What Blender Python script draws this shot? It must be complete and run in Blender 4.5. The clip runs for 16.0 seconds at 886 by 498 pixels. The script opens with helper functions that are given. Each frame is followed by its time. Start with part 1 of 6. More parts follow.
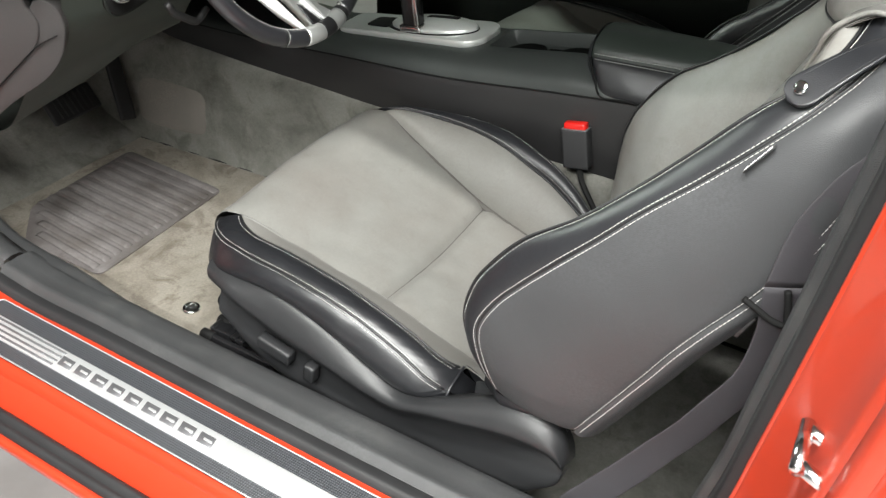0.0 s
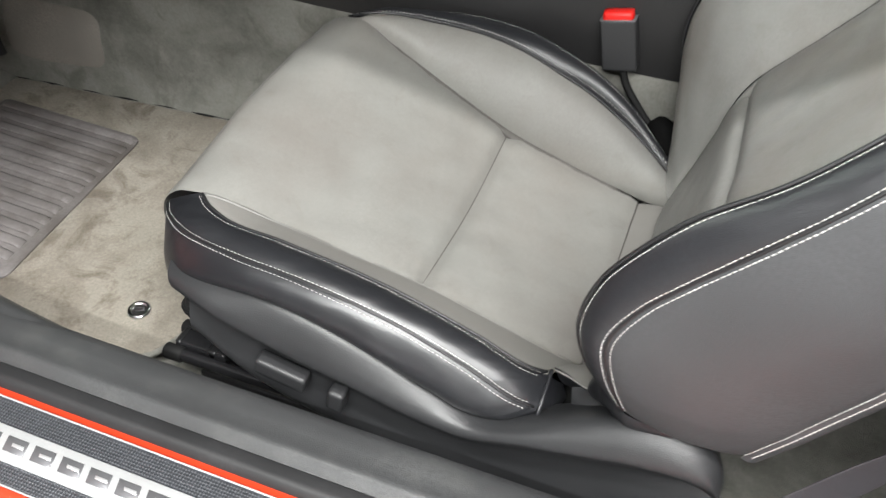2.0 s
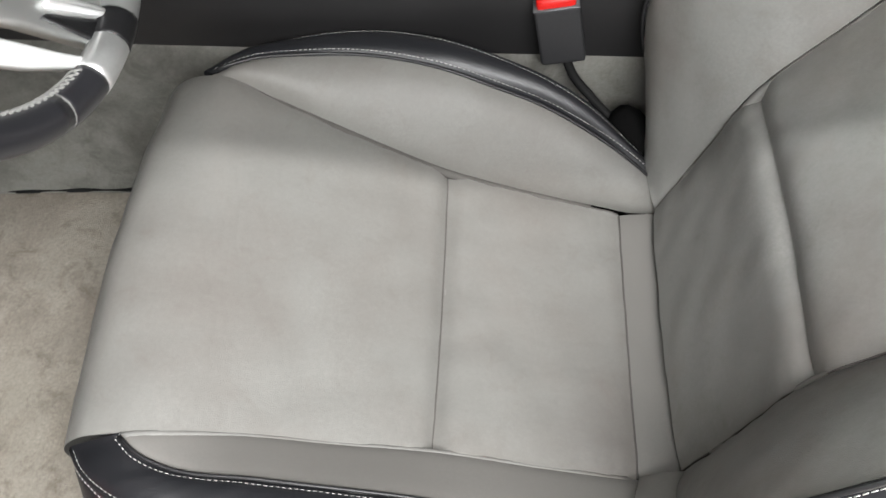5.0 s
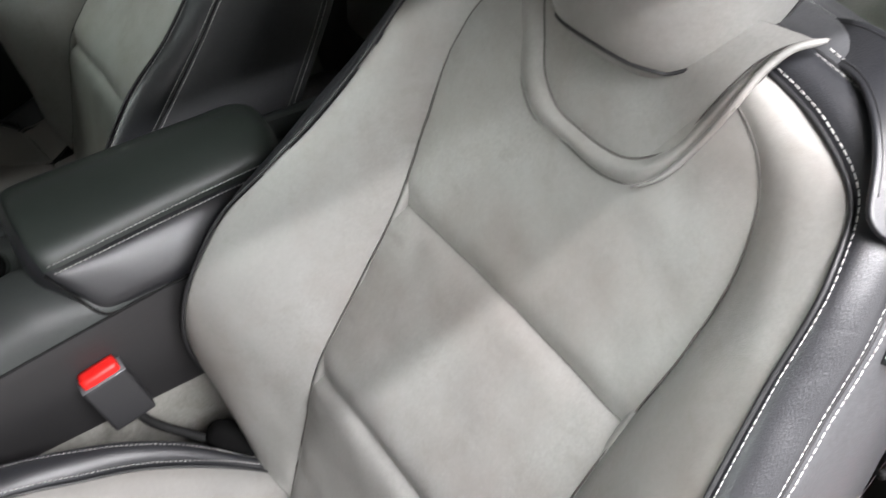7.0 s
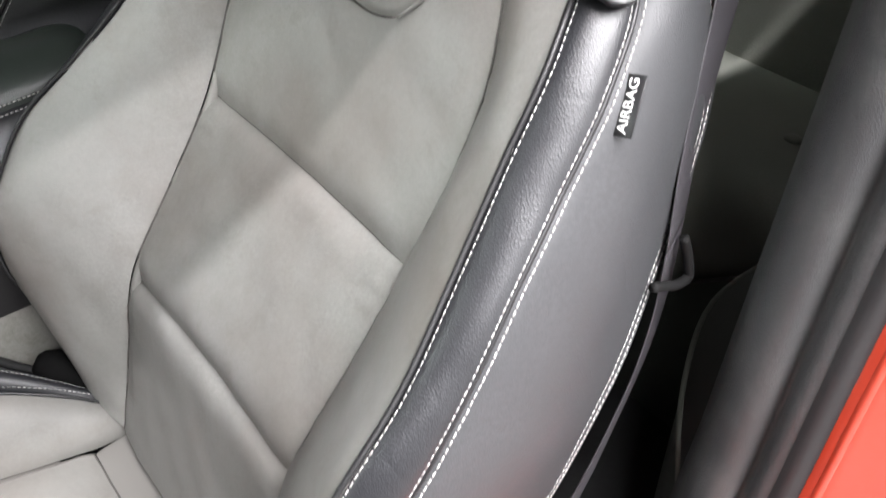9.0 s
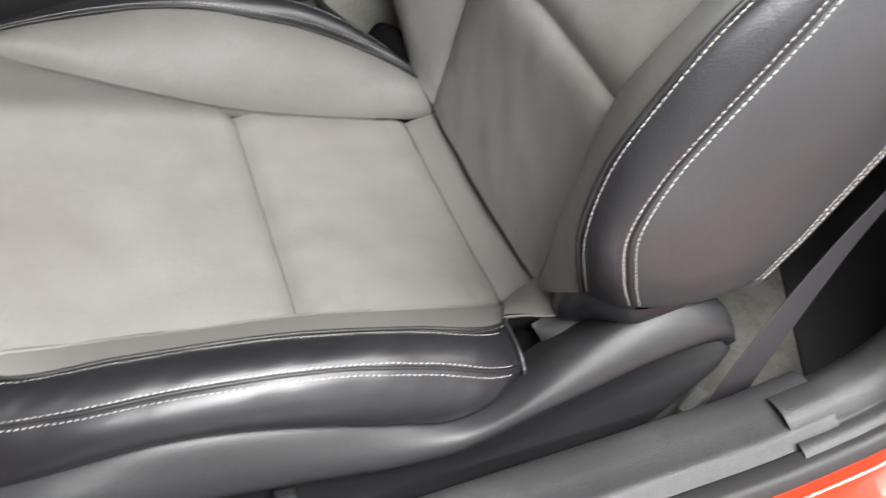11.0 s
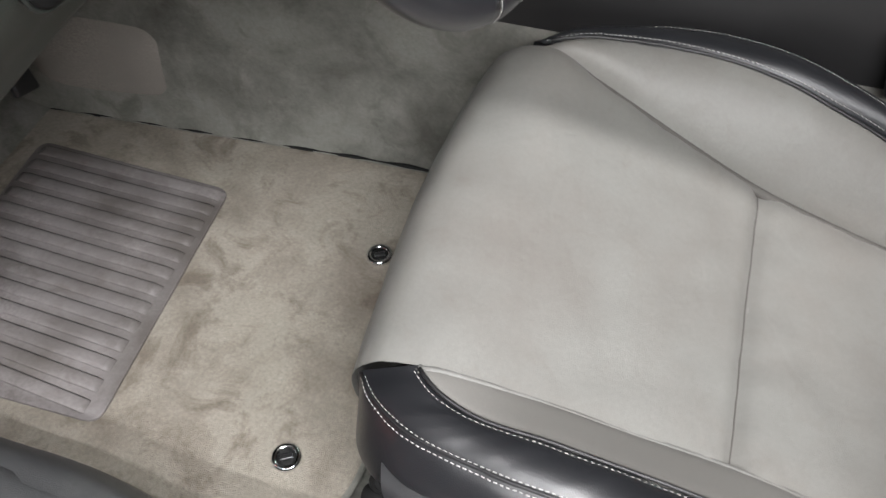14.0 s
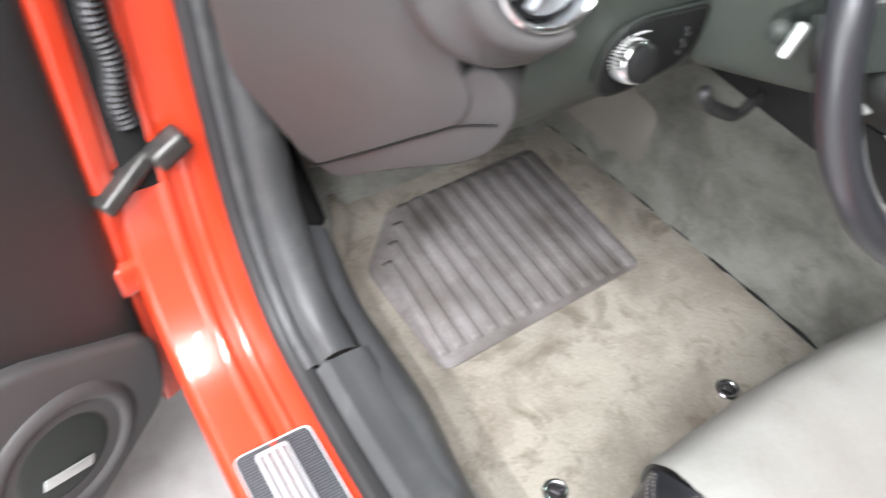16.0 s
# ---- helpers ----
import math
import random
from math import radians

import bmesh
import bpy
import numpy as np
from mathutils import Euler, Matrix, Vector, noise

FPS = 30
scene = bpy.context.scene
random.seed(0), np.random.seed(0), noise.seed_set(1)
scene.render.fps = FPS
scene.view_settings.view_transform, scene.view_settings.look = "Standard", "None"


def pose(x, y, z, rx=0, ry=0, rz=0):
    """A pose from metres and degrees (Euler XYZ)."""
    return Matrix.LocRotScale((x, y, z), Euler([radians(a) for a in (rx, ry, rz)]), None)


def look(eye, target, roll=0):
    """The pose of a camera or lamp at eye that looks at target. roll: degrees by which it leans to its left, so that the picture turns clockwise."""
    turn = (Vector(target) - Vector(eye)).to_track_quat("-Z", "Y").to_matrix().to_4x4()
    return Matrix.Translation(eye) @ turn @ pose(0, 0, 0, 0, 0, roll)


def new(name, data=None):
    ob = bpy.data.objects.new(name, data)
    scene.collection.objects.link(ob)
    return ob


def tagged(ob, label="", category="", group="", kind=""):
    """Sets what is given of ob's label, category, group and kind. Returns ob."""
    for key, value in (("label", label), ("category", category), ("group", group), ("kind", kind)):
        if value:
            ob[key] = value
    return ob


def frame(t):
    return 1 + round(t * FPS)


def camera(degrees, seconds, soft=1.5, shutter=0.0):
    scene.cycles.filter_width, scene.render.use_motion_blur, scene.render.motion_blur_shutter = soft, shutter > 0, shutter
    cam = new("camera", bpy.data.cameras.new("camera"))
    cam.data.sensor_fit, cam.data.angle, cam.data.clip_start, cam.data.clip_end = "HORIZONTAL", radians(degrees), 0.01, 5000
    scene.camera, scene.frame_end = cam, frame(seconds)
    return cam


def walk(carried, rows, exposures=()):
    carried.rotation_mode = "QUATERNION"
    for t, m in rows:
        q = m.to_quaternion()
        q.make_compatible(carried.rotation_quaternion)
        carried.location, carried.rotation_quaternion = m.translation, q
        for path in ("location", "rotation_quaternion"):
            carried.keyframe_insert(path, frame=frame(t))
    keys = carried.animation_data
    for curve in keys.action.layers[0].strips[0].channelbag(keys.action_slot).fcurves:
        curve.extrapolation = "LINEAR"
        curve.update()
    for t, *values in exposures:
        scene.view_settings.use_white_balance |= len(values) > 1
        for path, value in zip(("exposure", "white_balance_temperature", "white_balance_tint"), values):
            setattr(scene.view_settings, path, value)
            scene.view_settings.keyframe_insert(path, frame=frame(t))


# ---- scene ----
cam = camera(53.9, 16.0, soft=1.35, shutter=0.35)
PATH = [
    (0, (0.679, -1.187, 1.207), (-0.124, 0.221, 0.035), 2.2),
    (0.5, (0.608, -1.181, 1.203), (-0.123, 0.258, 0.021), 2.3),
    (1, (0.53, -1.14, 1.156), (-0.161, 0.299, -0.049), 3.0),
    (1.5, (0.414, -1.004, 1.088), (-0.209, 0.404, -0.189), 3.1),
    (2, (0.301, -0.926, 1.052), (-0.204, 0.425, -0.333), 1.1),
    (2.5, (0.12, -0.818, 1.023), (-0.226, 0.441, -0.492), 0.8),
    (3, (-0.006, -0.72, 1.001), (-0.197, 0.451, -0.609), 1.2),
    (3.2, (-0.032, -0.687, 1.009), (-0.183, 0.436, -0.639), 1.2),
    (5.3, (0.043, -0.513, 1.119), (-0.009, 0.59, -0.548), -3.2),
    (5.5, (0.032, -0.515, 1.139), (0.056, 0.632, -0.499), -4.5),
    (6, (0.051, -0.488, 1.179), (0.443, 0.699, -0.382), -1.1),
    (6.5, (0.081, -0.466, 1.188), (0.686, 0.735, -0.293), -1.7),
    (7, (0.104, -0.453, 1.204), (0.9, 0.745, -0.186), -1.4),
    (7.5, (0.148, -0.481, 1.201), (1.029, 0.738, -0.118), -1.7),
    (8, (0.169, -0.529, 1.164), (1.107, 0.674, -0.129), -0.4),
    (8.2, (0.177, -0.548, 1.146), (1.116, 0.644, -0.157), -0.6),
    (10.3, (0.035, -0.742, 0.912), (0.837, 0.533, -0.402), -0.6),
    (10.5, (0.001, -0.754, 0.9), (0.712, 0.553, -0.436), -0.6),
    (11, (-0.058, -0.771, 0.882), (0.42, 0.56, -0.532), 0.2),
    (11.5, (-0.087, -0.769, 0.884), (0.214, 0.551, -0.588), -0.0),
    (12, (-0.121, -0.742, 0.904), (0.04, 0.571, -0.596), -0.9),
    (12.5, (-0.176, -0.716, 0.923), (-0.127, 0.583, -0.598), -0.4),
    (13, (-0.195, -0.685, 0.921), (-0.279, 0.599, -0.611), -0.3),
    (13.5, (-0.179, -0.639, 0.94), (-0.405, 0.61, -0.605), -1.3),
    (14, (-0.141, -0.609, 0.991), (-0.546, 0.585, -0.562), -1.6),
    (14.5, (-0.108, -0.562, 1.043), (-0.662, 0.581, -0.502), -2.3),
    (15, (-0.096, -0.494, 1.074), (-0.831, 0.552, -0.464), -1.4),
    (15.2, (-0.084, -0.491, 1.096), (-0.902, 0.528, -0.418), -1.6),
    (15.5, (-0.1, -0.531, 1.114), (-1.019, 0.416, -0.389), 0.4),
    (15.6, (-0.106, -0.56, 1.112), (-1.052, 0.379, -0.379), 1.3),
    (15.8, (-0.104, -0.628, 1.12), (-1.138, 0.234, -0.359), 2.2),
    (16, (-0.102, -0.692, 1.123), (-1.22, 0.07, -0.35), 3.3),
]
walk(cam, [(t, look(eye, target, roll)) for t, eye, target, roll in PATH],
     exposures=[(0.0, 0.10, 6600, 5), (1.0, 0.34, 6600, 5), (2.5, 0.02, 6500, 8), (3.2, -0.05, 6500, 9), (5.5, 0.05, 6450, 9), (6.2, 0.45, 6420, 12), (7.0, 0.62, 6400, 13), (8.2, 0.64, 6400, 14),
                (10.3, 0.27, 6500, 10), (12.0, 0.16, 6500, 10), (13.5, 0.02, 6450, 10), (14.0, -0.02, 6430, 10), (14.5, 0.13, 6400, 10), (15.0, 0.28, 6350, 9), (15.5, 0.60, 6300, 9), (16.0, 0.82, 6250, 9)])

# ---- world and light ----
world = bpy.data.worlds.new("world")
world.use_nodes = True
world.node_tree.nodes["Background"].inputs[0].default_value = (0.75, 0.8, 0.85, 1)
world.node_tree.nodes["Background"].inputs[1].default_value = 0.06
scene.world = world
scene.view_settings.exposure = 0.0


def lamp(name, loc, target, size, power, colour):
    d = bpy.data.lights.new(name, "AREA")
    d.shape, d.size, d.size_y, d.energy, d.color = "RECTANGLE", size[0], size[1], power, colour
    ob = new(name, d)
    ob.matrix_world = look(loc, target)
    return ob


WARM, COOL, NEUTRAL = (1.0, 0.985, 0.985), (0.94, 1.0, 0.96), (1.0, 1.0, 1.0)
# two ceiling tubes, placed so the roof edge shades the backrest
lamp("overhead_light", (1.05, -1.21, 3.08), (1.05, -1.21, 0), (2.6, 0.08), 165, WARM)
lamp("overhead_light", (1.05, -2.01, 3.08), (1.05, -2.01, 0), (2.6, 0.10), 150, WARM)
# cool fill added ahead of the windscreen to lift the backrest and dash
lamp("front_fill_light", (-5.2, 0.6, 2.6), (0.5, 0.0, 0.6), (1.8, 1.4), 130, COOL)
# green-tinted fill added over the far side to lift the passenger seat
lamp("overhead_light", (0.3, 3.0, 3.08), (0.3, 3.0, 0), (2.4, 0.5), 80, (0.86, 1.0, 0.89))
# overhead fill added outboard, to light upward faces more than sides
lamp("overhead_light", (0.6, -3.0, 3.08), (0.6, -3.0, 0), (2.8, 0.16), 235, NEUTRAL)
# low fill added beside the open door to lift the footwell and sides
lamp("outboard_fill_light", (1.2, -4.7, 1.25), (0.3, 0, 0.6), (3.8, 2.1), 85, NEUTRAL)


# ---- materials ----
def mat(name, base, rough=0.5, metal=0.0, var=0.12, scale=9.0, fine=420.0, bump=0.15, coat=0.0, stain=None, stain_amount=0.0, cells=False, fine_dist=0.0006, stain_scale=5.5, stain_range=(0.46, 0.68), soft=0.0012, spec=0.5, cell_colour=None, crease=0.0, streak=0.0, blot=None, pile=0.0):
    m = bpy.data.materials.new(name)
    m.use_nodes = True
    nt = m.node_tree
    b = nt.nodes["Principled BSDF"]
    b.inputs["Roughness"].default_value, b.inputs["Metallic"].default_value = rough, metal
    b.inputs["Coat Weight"].default_value = coat
    b.inputs["Specular IOR Level"].default_value = spec
    b.inputs["Coat Roughness"].default_value = 0.05
    co = nt.nodes.new("ShaderNodeTexCoord")
    n1 = nt.nodes.new("ShaderNodeTexNoise")
    n1.inputs["Scale"].default_value, n1.inputs["Detail"].default_value = scale, 5
    n2 = nt.nodes.new("ShaderNodeTexNoise")
    n2.inputs["Scale"].default_value, n2.inputs["Detail"].default_value = fine * 0.35, 3
    for n in (n1, n2):
        nt.links.new(co.outputs["Object"], n.inputs["Vector"])
    def mix(kind, fac, a, bb):
        x = nt.nodes.new("ShaderNodeMix")
        x.data_type, x.blend_type = "RGBA", kind
        for s, v in ((0, fac), (6, a), (7, bb)):
            if hasattr(v, "links"):
                nt.links.new(v, x.inputs[s])
            else:
                x.inputs[s].default_value = v if s == 0 else (*v, 1)
        return x.outputs[2]
    def ramp(src, lo, hi):
        r = nt.nodes.new("ShaderNodeMapRange")
        r.inputs[1].default_value, r.inputs[2].default_value = lo, hi
        nt.links.new(src, r.inputs[0])
        return r.outputs[0]
    dark = tuple(c * (1 - var) for c in base)
    light = tuple(min(1, c * (1 + var)) for c in base)
    c = mix("MIX", ramp(n1.outputs["Fac"], 0.3, 0.7), dark, light)
    c = mix("MIX", ramp(n2.outputs["Fac"], 0.35, 0.65), c, tuple(x * (1 - 0.6 * var) for x in base))
    if stain:
        n3 = nt.nodes.new("ShaderNodeTexNoise")
        n3.inputs["Scale"].default_value, n3.inputs["Detail"].default_value, n3.inputs["Roughness"].default_value = stain_scale, 7, 0.62
        n3.inputs["Distortion"].default_value = streak
        nt.links.new(co.outputs["Object"], n3.inputs["Vector"])
        mm = nt.nodes.new("ShaderNodeMath")
        mm.operation = "MULTIPLY"
        mm.inputs[1].default_value = stain_amount
        nt.links.new(ramp(n3.outputs["Fac"], *stain_range), mm.inputs[0])
        c = mix("MIX", mm.outputs[0], c, stain)
    if blot:
        colour, size, lo, hi, amount = blot
        n6 = nt.nodes.new("ShaderNodeTexNoise")
        n6.inputs["Scale"].default_value, n6.inputs["Detail"].default_value, n6.inputs["Roughness"].default_value = size, 6, 0.68
        n6.inputs["Distortion"].default_value = 0.6
        nt.links.new(co.outputs["Object"], n6.inputs["Vector"])
        mb = nt.nodes.new("ShaderNodeMath")
        mb.operation = "MULTIPLY"
        mb.inputs[1].default_value = amount
        nt.links.new(ramp(n6.outputs["Fac"], lo, hi), mb.inputs[0])
        c = mix("MIX", mb.outputs[0], c, colour)
    if pile:
        n7 = nt.nodes.new("ShaderNodeTexNoise")
        n7.inputs["Scale"].default_value, n7.inputs["Detail"].default_value, n7.inputs["Roughness"].default_value = 170, 4, 0.7
        nt.links.new(co.outputs["Object"], n7.inputs["Vector"])
        tone = mix("MIX", ramp(n7.outputs["Fac"], 0.3, 0.7), (1 - pile,) * 3, (1 + 0.6 * pile,) * 3)
        c = mix("MULTIPLY", 1.0, c, tone)
    nt.links.new(c, b.inputs["Base Color"])
    if cells:
        f = nt.nodes.new("ShaderNodeTexVoronoi")
        f.inputs["Scale"].default_value = fine
        f.inputs["Randomness"].default_value = 0.12 if cell_colour else 1.0
        src = f.outputs["Distance"]
    else:
        f = nt.nodes.new("ShaderNodeTexNoise")
        f.inputs["Scale"].default_value, f.inputs["Detail"].default_value = fine, 2
        src = f.outputs["Fac"]
    nt.links.new(co.outputs["Object"], f.inputs["Vector"])
    if cell_colour:
        c = mix("MIX", ramp(src, 0.4, 0.62), c, cell_colour)
        nt.links.new(c, b.inputs["Base Color"])
    bp = nt.nodes.new("ShaderNodeBump")
    bp.inputs["Strength"].default_value, bp.inputs["Distance"].default_value = bump, fine_dist
    nt.links.new(src, bp.inputs["Height"])
    n4 = nt.nodes.new("ShaderNodeTexNoise")
    n4.inputs["Scale"].default_value, n4.inputs["Detail"].default_value = 24, 3
    nt.links.new(co.outputs["Object"], n4.inputs["Vector"])
    bq = nt.nodes.new("ShaderNodeBump")
    bq.inputs["Strength"].default_value, bq.inputs["Distance"].default_value = 0.35 * min(1, bump * 3), soft
    nt.links.new(n4.outputs["Fac"], bq.inputs["Height"])
    nt.links.new(bp.outputs[0], bq.inputs["Normal"])
    last = bq.outputs[0]
    if crease:
        n5 = nt.nodes.new("ShaderNodeTexNoise")
        n5.inputs["Scale"].default_value, n5.inputs["Detail"].default_value, n5.inputs["Distortion"].default_value = 6.5, 2.5, 0.8
        nt.links.new(co.outputs["Object"], n5.inputs["Vector"])
        lines = [ramp(n5.outputs["Fac"], 0.5, 0.545), ramp(n5.outputs["Fac"], 0.5, 0.455)]
        top = nt.nodes.new("ShaderNodeMath")
        top.operation = "MAXIMUM"
        for k in (0, 1):
            nt.links.new(lines[k], top.inputs[k])
        br = nt.nodes.new("ShaderNodeBump")
        br.inputs["Strength"].default_value, br.inputs["Distance"].default_value = crease, 0.0016
        nt.links.new(top.outputs[0], br.inputs["Height"])
        nt.links.new(last, br.inputs["Normal"])
        last = br.outputs[0]
    nt.links.new(last, b.inputs["Normal"])
    rr = nt.nodes.new("ShaderNodeMapRange")
    rr.inputs[3].default_value, rr.inputs[4].default_value = rough * 0.85, min(1, rough * 1.15)
    nt.links.new(n1.outputs["Fac"], rr.inputs[0])
    nt.links.new(rr.outputs[0], b.inputs["Roughness"])
    return m


GREY = mat("grey_leather", (0.222, 0.220, 0.209), 0.45, var=0.07, scale=7, fine=900, bump=0.24, stain=(0.168, 0.149, 0.134), stain_amount=0.7, cells=True, stain_scale=4.5, stain_range=(0.44, 0.66), soft=0.004, crease=0.05, spec=0.27, blot=((0.15, 0.136, 0.122), 26, 0.55, 0.72, 0.35), pile=0.05)
# brown wear, on a base toned darker to offset strong light on the cushion
WORN_DIM = mat("worn_dimmed_cushion_leather", (0.185, 0.182, 0.170), 0.47, var=0.06, scale=7, fine=900, bump=0.24, stain=(0.149, 0.138, 0.126), stain_amount=0.75, cells=True, stain_scale=4.0, stain_range=(0.42, 0.64), soft=0.004, crease=0.06, spec=0.27, blot=((0.135, 0.120, 0.108), 26, 0.55, 0.72, 0.35), pile=0.05)
GREY2 = mat("grey_leather_strip", (0.172, 0.166, 0.155), 0.46, var=0.05, scale=6, fine=900, bump=0.14, cells=True)
BLACK = mat("black_leather", (0.0125, 0.013, 0.0152), 0.38, spec=0.72, crease=0.06, var=0.2, scale=8, fine=720, bump=0.16, cells=True, fine_dist=0.0007)
BAND = mat("charcoal_leather", (0.014, 0.0146, 0.017), 0.40, spec=0.6, crease=0.07, var=0.15, scale=8, fine=720, bump=0.25, cells=True, fine_dist=0.0007)
SIDE = mat("charcoal_leather_side", (0.049, 0.050, 0.0525), 0.47, spec=0.38, crease=0.07, var=0.15, scale=8, fine=720, bump=0.25, cells=True, fine_dist=0.0007)
CONSOLE = mat("console_soft_trim", (0.036, 0.0405, 0.039), 0.42, spec=0.5, var=0.12, scale=8, fine=720, bump=0.25, cells=True, fine_dist=0.0007)
TRIM = mat("dark_grey_plastic", (0.021, 0.0215, 0.023), 0.44, spec=0.55, var=0.2, scale=10, fine=800, bump=0.25, cells=True, fine_dist=0.0008)
SILL = mat("charcoal_sill_plastic", (0.048, 0.049, 0.0505), 0.40, spec=0.45, var=0.25, scale=7, fine=800, bump=0.45, cells=True, fine_dist=0.0008, stain=(0.09, 0.09, 0.086), stain_amount=0.4, stain_scale=14, stain_range=(0.52, 0.74))
DASH = mat("dash_plastic", (0.021, 0.025, 0.022), 0.55, spec=0.3, var=0.12, scale=8, fine=900, bump=0.3, cells=True)
PANEL = mat("instrument_panel_grain", (0.044, 0.051, 0.044), 0.5, spec=0.4, var=0.1, scale=8, fine=800, bump=0.4, cells=True)
RIM = mat("rim_leather", (0.016, 0.016, 0.0185), 0.30, spec=0.75, var=0.15, scale=9, fine=700, bump=0.07, cells=True, fine_dist=0.0005, soft=0.0006)
LOWER = mat("console_side_plastic", (0.019, 0.0185, 0.019), 0.46, spec=0.45, var=0.12, scale=8, fine=900, bump=0.3, cells=True)
LID = mat("armrest_leather", (0.020, 0.0255, 0.022), 0.42, spec=0.5, var=0.12, scale=9, fine=640, bump=0.3, cells=True, crease=0.04)
SILVER = mat("bright_silver_trim", (0.8, 0.82, 0.8), 0.3, 0.55, var=0.03, scale=20, fine=900, bump=0.03)
MAUVE = mat("taupe_plastic", (0.056, 0.053, 0.053), 0.5, spec=0.35, var=0.06, scale=8, fine=1000, bump=0.25, cells=True)
RUBBER = mat("black_rubber", (0.018, 0.018, 0.019), 0.55, var=0.2, scale=14, fine=500, bump=0.2)
PAD = mat("grey_rubber_pad", (0.165, 0.151, 0.149), 0.6, var=0.2, scale=9, fine=600, bump=0.35, stain=(0.045, 0.038, 0.032), stain_amount=0.7, stain_scale=3.4, stain_range=(0.44, 0.60), streak=0.2, blot=((0.07, 0.06, 0.052), 24, 0.5, 0.7, 0.55))
CARPET = mat("beige_carpet", (0.30, 0.272, 0.229), 0.95, var=0.12, scale=22, fine=750, bump=1.0, stain=(0.15, 0.124, 0.096), stain_amount=0.8, stain_scale=5, stain_range=(0.46, 0.68), streak=0.3, soft=0.006, fine_dist=0.003, blot=((0.125, 0.10, 0.075), 13, 0.51, 0.65, 0.72), pile=0.2)
CARPET2 = mat("grey_carpet", (0.285, 0.279, 0.252), 0.95, var=0.12, scale=9, fine=1500, bump=1.0, stain=(0.075, 0.072, 0.058), stain_amount=0.75, stain_range=(0.44, 0.68), streak=0.25, soft=0.005, fine_dist=0.003, blot=((0.08, 0.074, 0.058), 16, 0.52, 0.70, 0.5), pile=0.13)
RED = mat("red_orange_paint", (0.47, 0.038, 0.013), 0.32, var=0.02, scale=4, fine=300, bump=0.01, coat=1.0)
IRON = mat("bare_grey_metal", (0.085, 0.083, 0.08), 0.45, 0.7, var=0.25, scale=30, fine=600, bump=0.2)
CHROME = mat("chrome", (0.78, 0.79, 0.8), 0.12, 1.0, var=0.03, scale=20, fine=300, bump=0.02)
SATIN = mat("satin_silver", (0.6, 0.61, 0.6), 0.36, 0.75, var=0.04, scale=20, fine=900, bump=0.05)
STEEL = mat("dark_steel", (0.06, 0.06, 0.062), 0.32, 0.8, var=0.2, scale=20, fine=600, bump=0.1)
PLATE = mat("brushed_sill_metal", (0.78, 0.79, 0.8), 0.42, 0.7, var=0.05, scale=15, fine=900, bump=0.05)
WEAVE = mat("carbon_pattern_vinyl", (0.03, 0.032, 0.037), 0.36, var=0.4, scale=160, fine=240, bump=0.9, cells=True, fine_dist=0.0014, cell_colour=(0.11, 0.115, 0.125))
ETCH = mat("grey_etched_mark", (0.2, 0.2, 0.21), 0.45, 0.6, var=0.1)
THREAD = mat("white_thread", (0.54, 0.53, 0.51), 0.7, var=0.06, scale=200, fine=2500, bump=0.5)
# pale base colour standing in for bright reflections on chrome parts
BRIGHT = mat("bright_chrome_tone", (0.82, 0.83, 0.82), 0.34, 0.35, var=0.03, scale=20, fine=900, bump=0.03)
HEEL = mat("brown_scuff_pad", (0.205, 0.185, 0.165), 0.85, var=0.2, scale=12, fine=900, bump=0.6)
LACE = mat("grey_lace", (0.2, 0.2, 0.19), 0.6, var=0.06)
# seam thread; its dark tone also stands for shade in the grooves
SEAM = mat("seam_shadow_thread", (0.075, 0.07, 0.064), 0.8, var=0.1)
PIPE = mat("black_piping", (0.012, 0.012, 0.013), 0.45, var=0.1)
BELT = mat("belt_webbing", (0.042, 0.039, 0.044), 0.62, var=0.1, scale=40, fine=1400, bump=0.8)
BUCK = mat("buckle_plastic", (0.024, 0.024, 0.0255), 0.55, var=0.1, fine=1200, bump=0.3)
REDBTN = mat("red_button", (0.6, 0.011, 0.008), 0.4, var=0.04, bump=0.03)
GLOSS = mat("glossy_black_steel", (0.012, 0.012, 0.013), 0.2, 0.0, var=0.1, scale=20, fine=600, bump=0.05, spec=0.7)
HUBMAT = mat("hub_plastic", (0.013, 0.015, 0.014), 0.6, spec=0.25, var=0.12, scale=8, fine=900, bump=0.3, cells=True)
DARK = mat("matt_black", (0.010, 0.010, 0.010), 0.7, var=0.2, spec=0.15)
PITCH = mat("cup_well_black", (0.004, 0.004, 0.004), 0.85, var=0.1, spec=0.05)
REAR = mat("rear_trim_grey", (0.19, 0.195, 0.172), 0.55, var=0.1, fine=900, bump=0.3, cells=True)
WHITE = mat("white_label", (0.8, 0.8, 0.78), 0.5, var=0.03, bump=0.02)
YELLOW = mat("yellow_label", (0.8, 0.6, 0.03), 0.5, var=0.03, bump=0.02)
CONCRETE = mat("garage_floor", (0.29, 0.273, 0.268), 0.5, var=0.15, scale=2.5, fine=60, bump=0.1, stain=(0.15, 0.138, 0.132), stain_amount=0.4)
WALL = mat("painted_wall", (0.19, 0.19, 0.186), 0.8, var=0.05, scale=1.5, fine=120, bump=0.1)
GLOW_GREY = mat("vent_silver", (0.18, 0.187, 0.195), 0.4, 0.2, var=0.06)


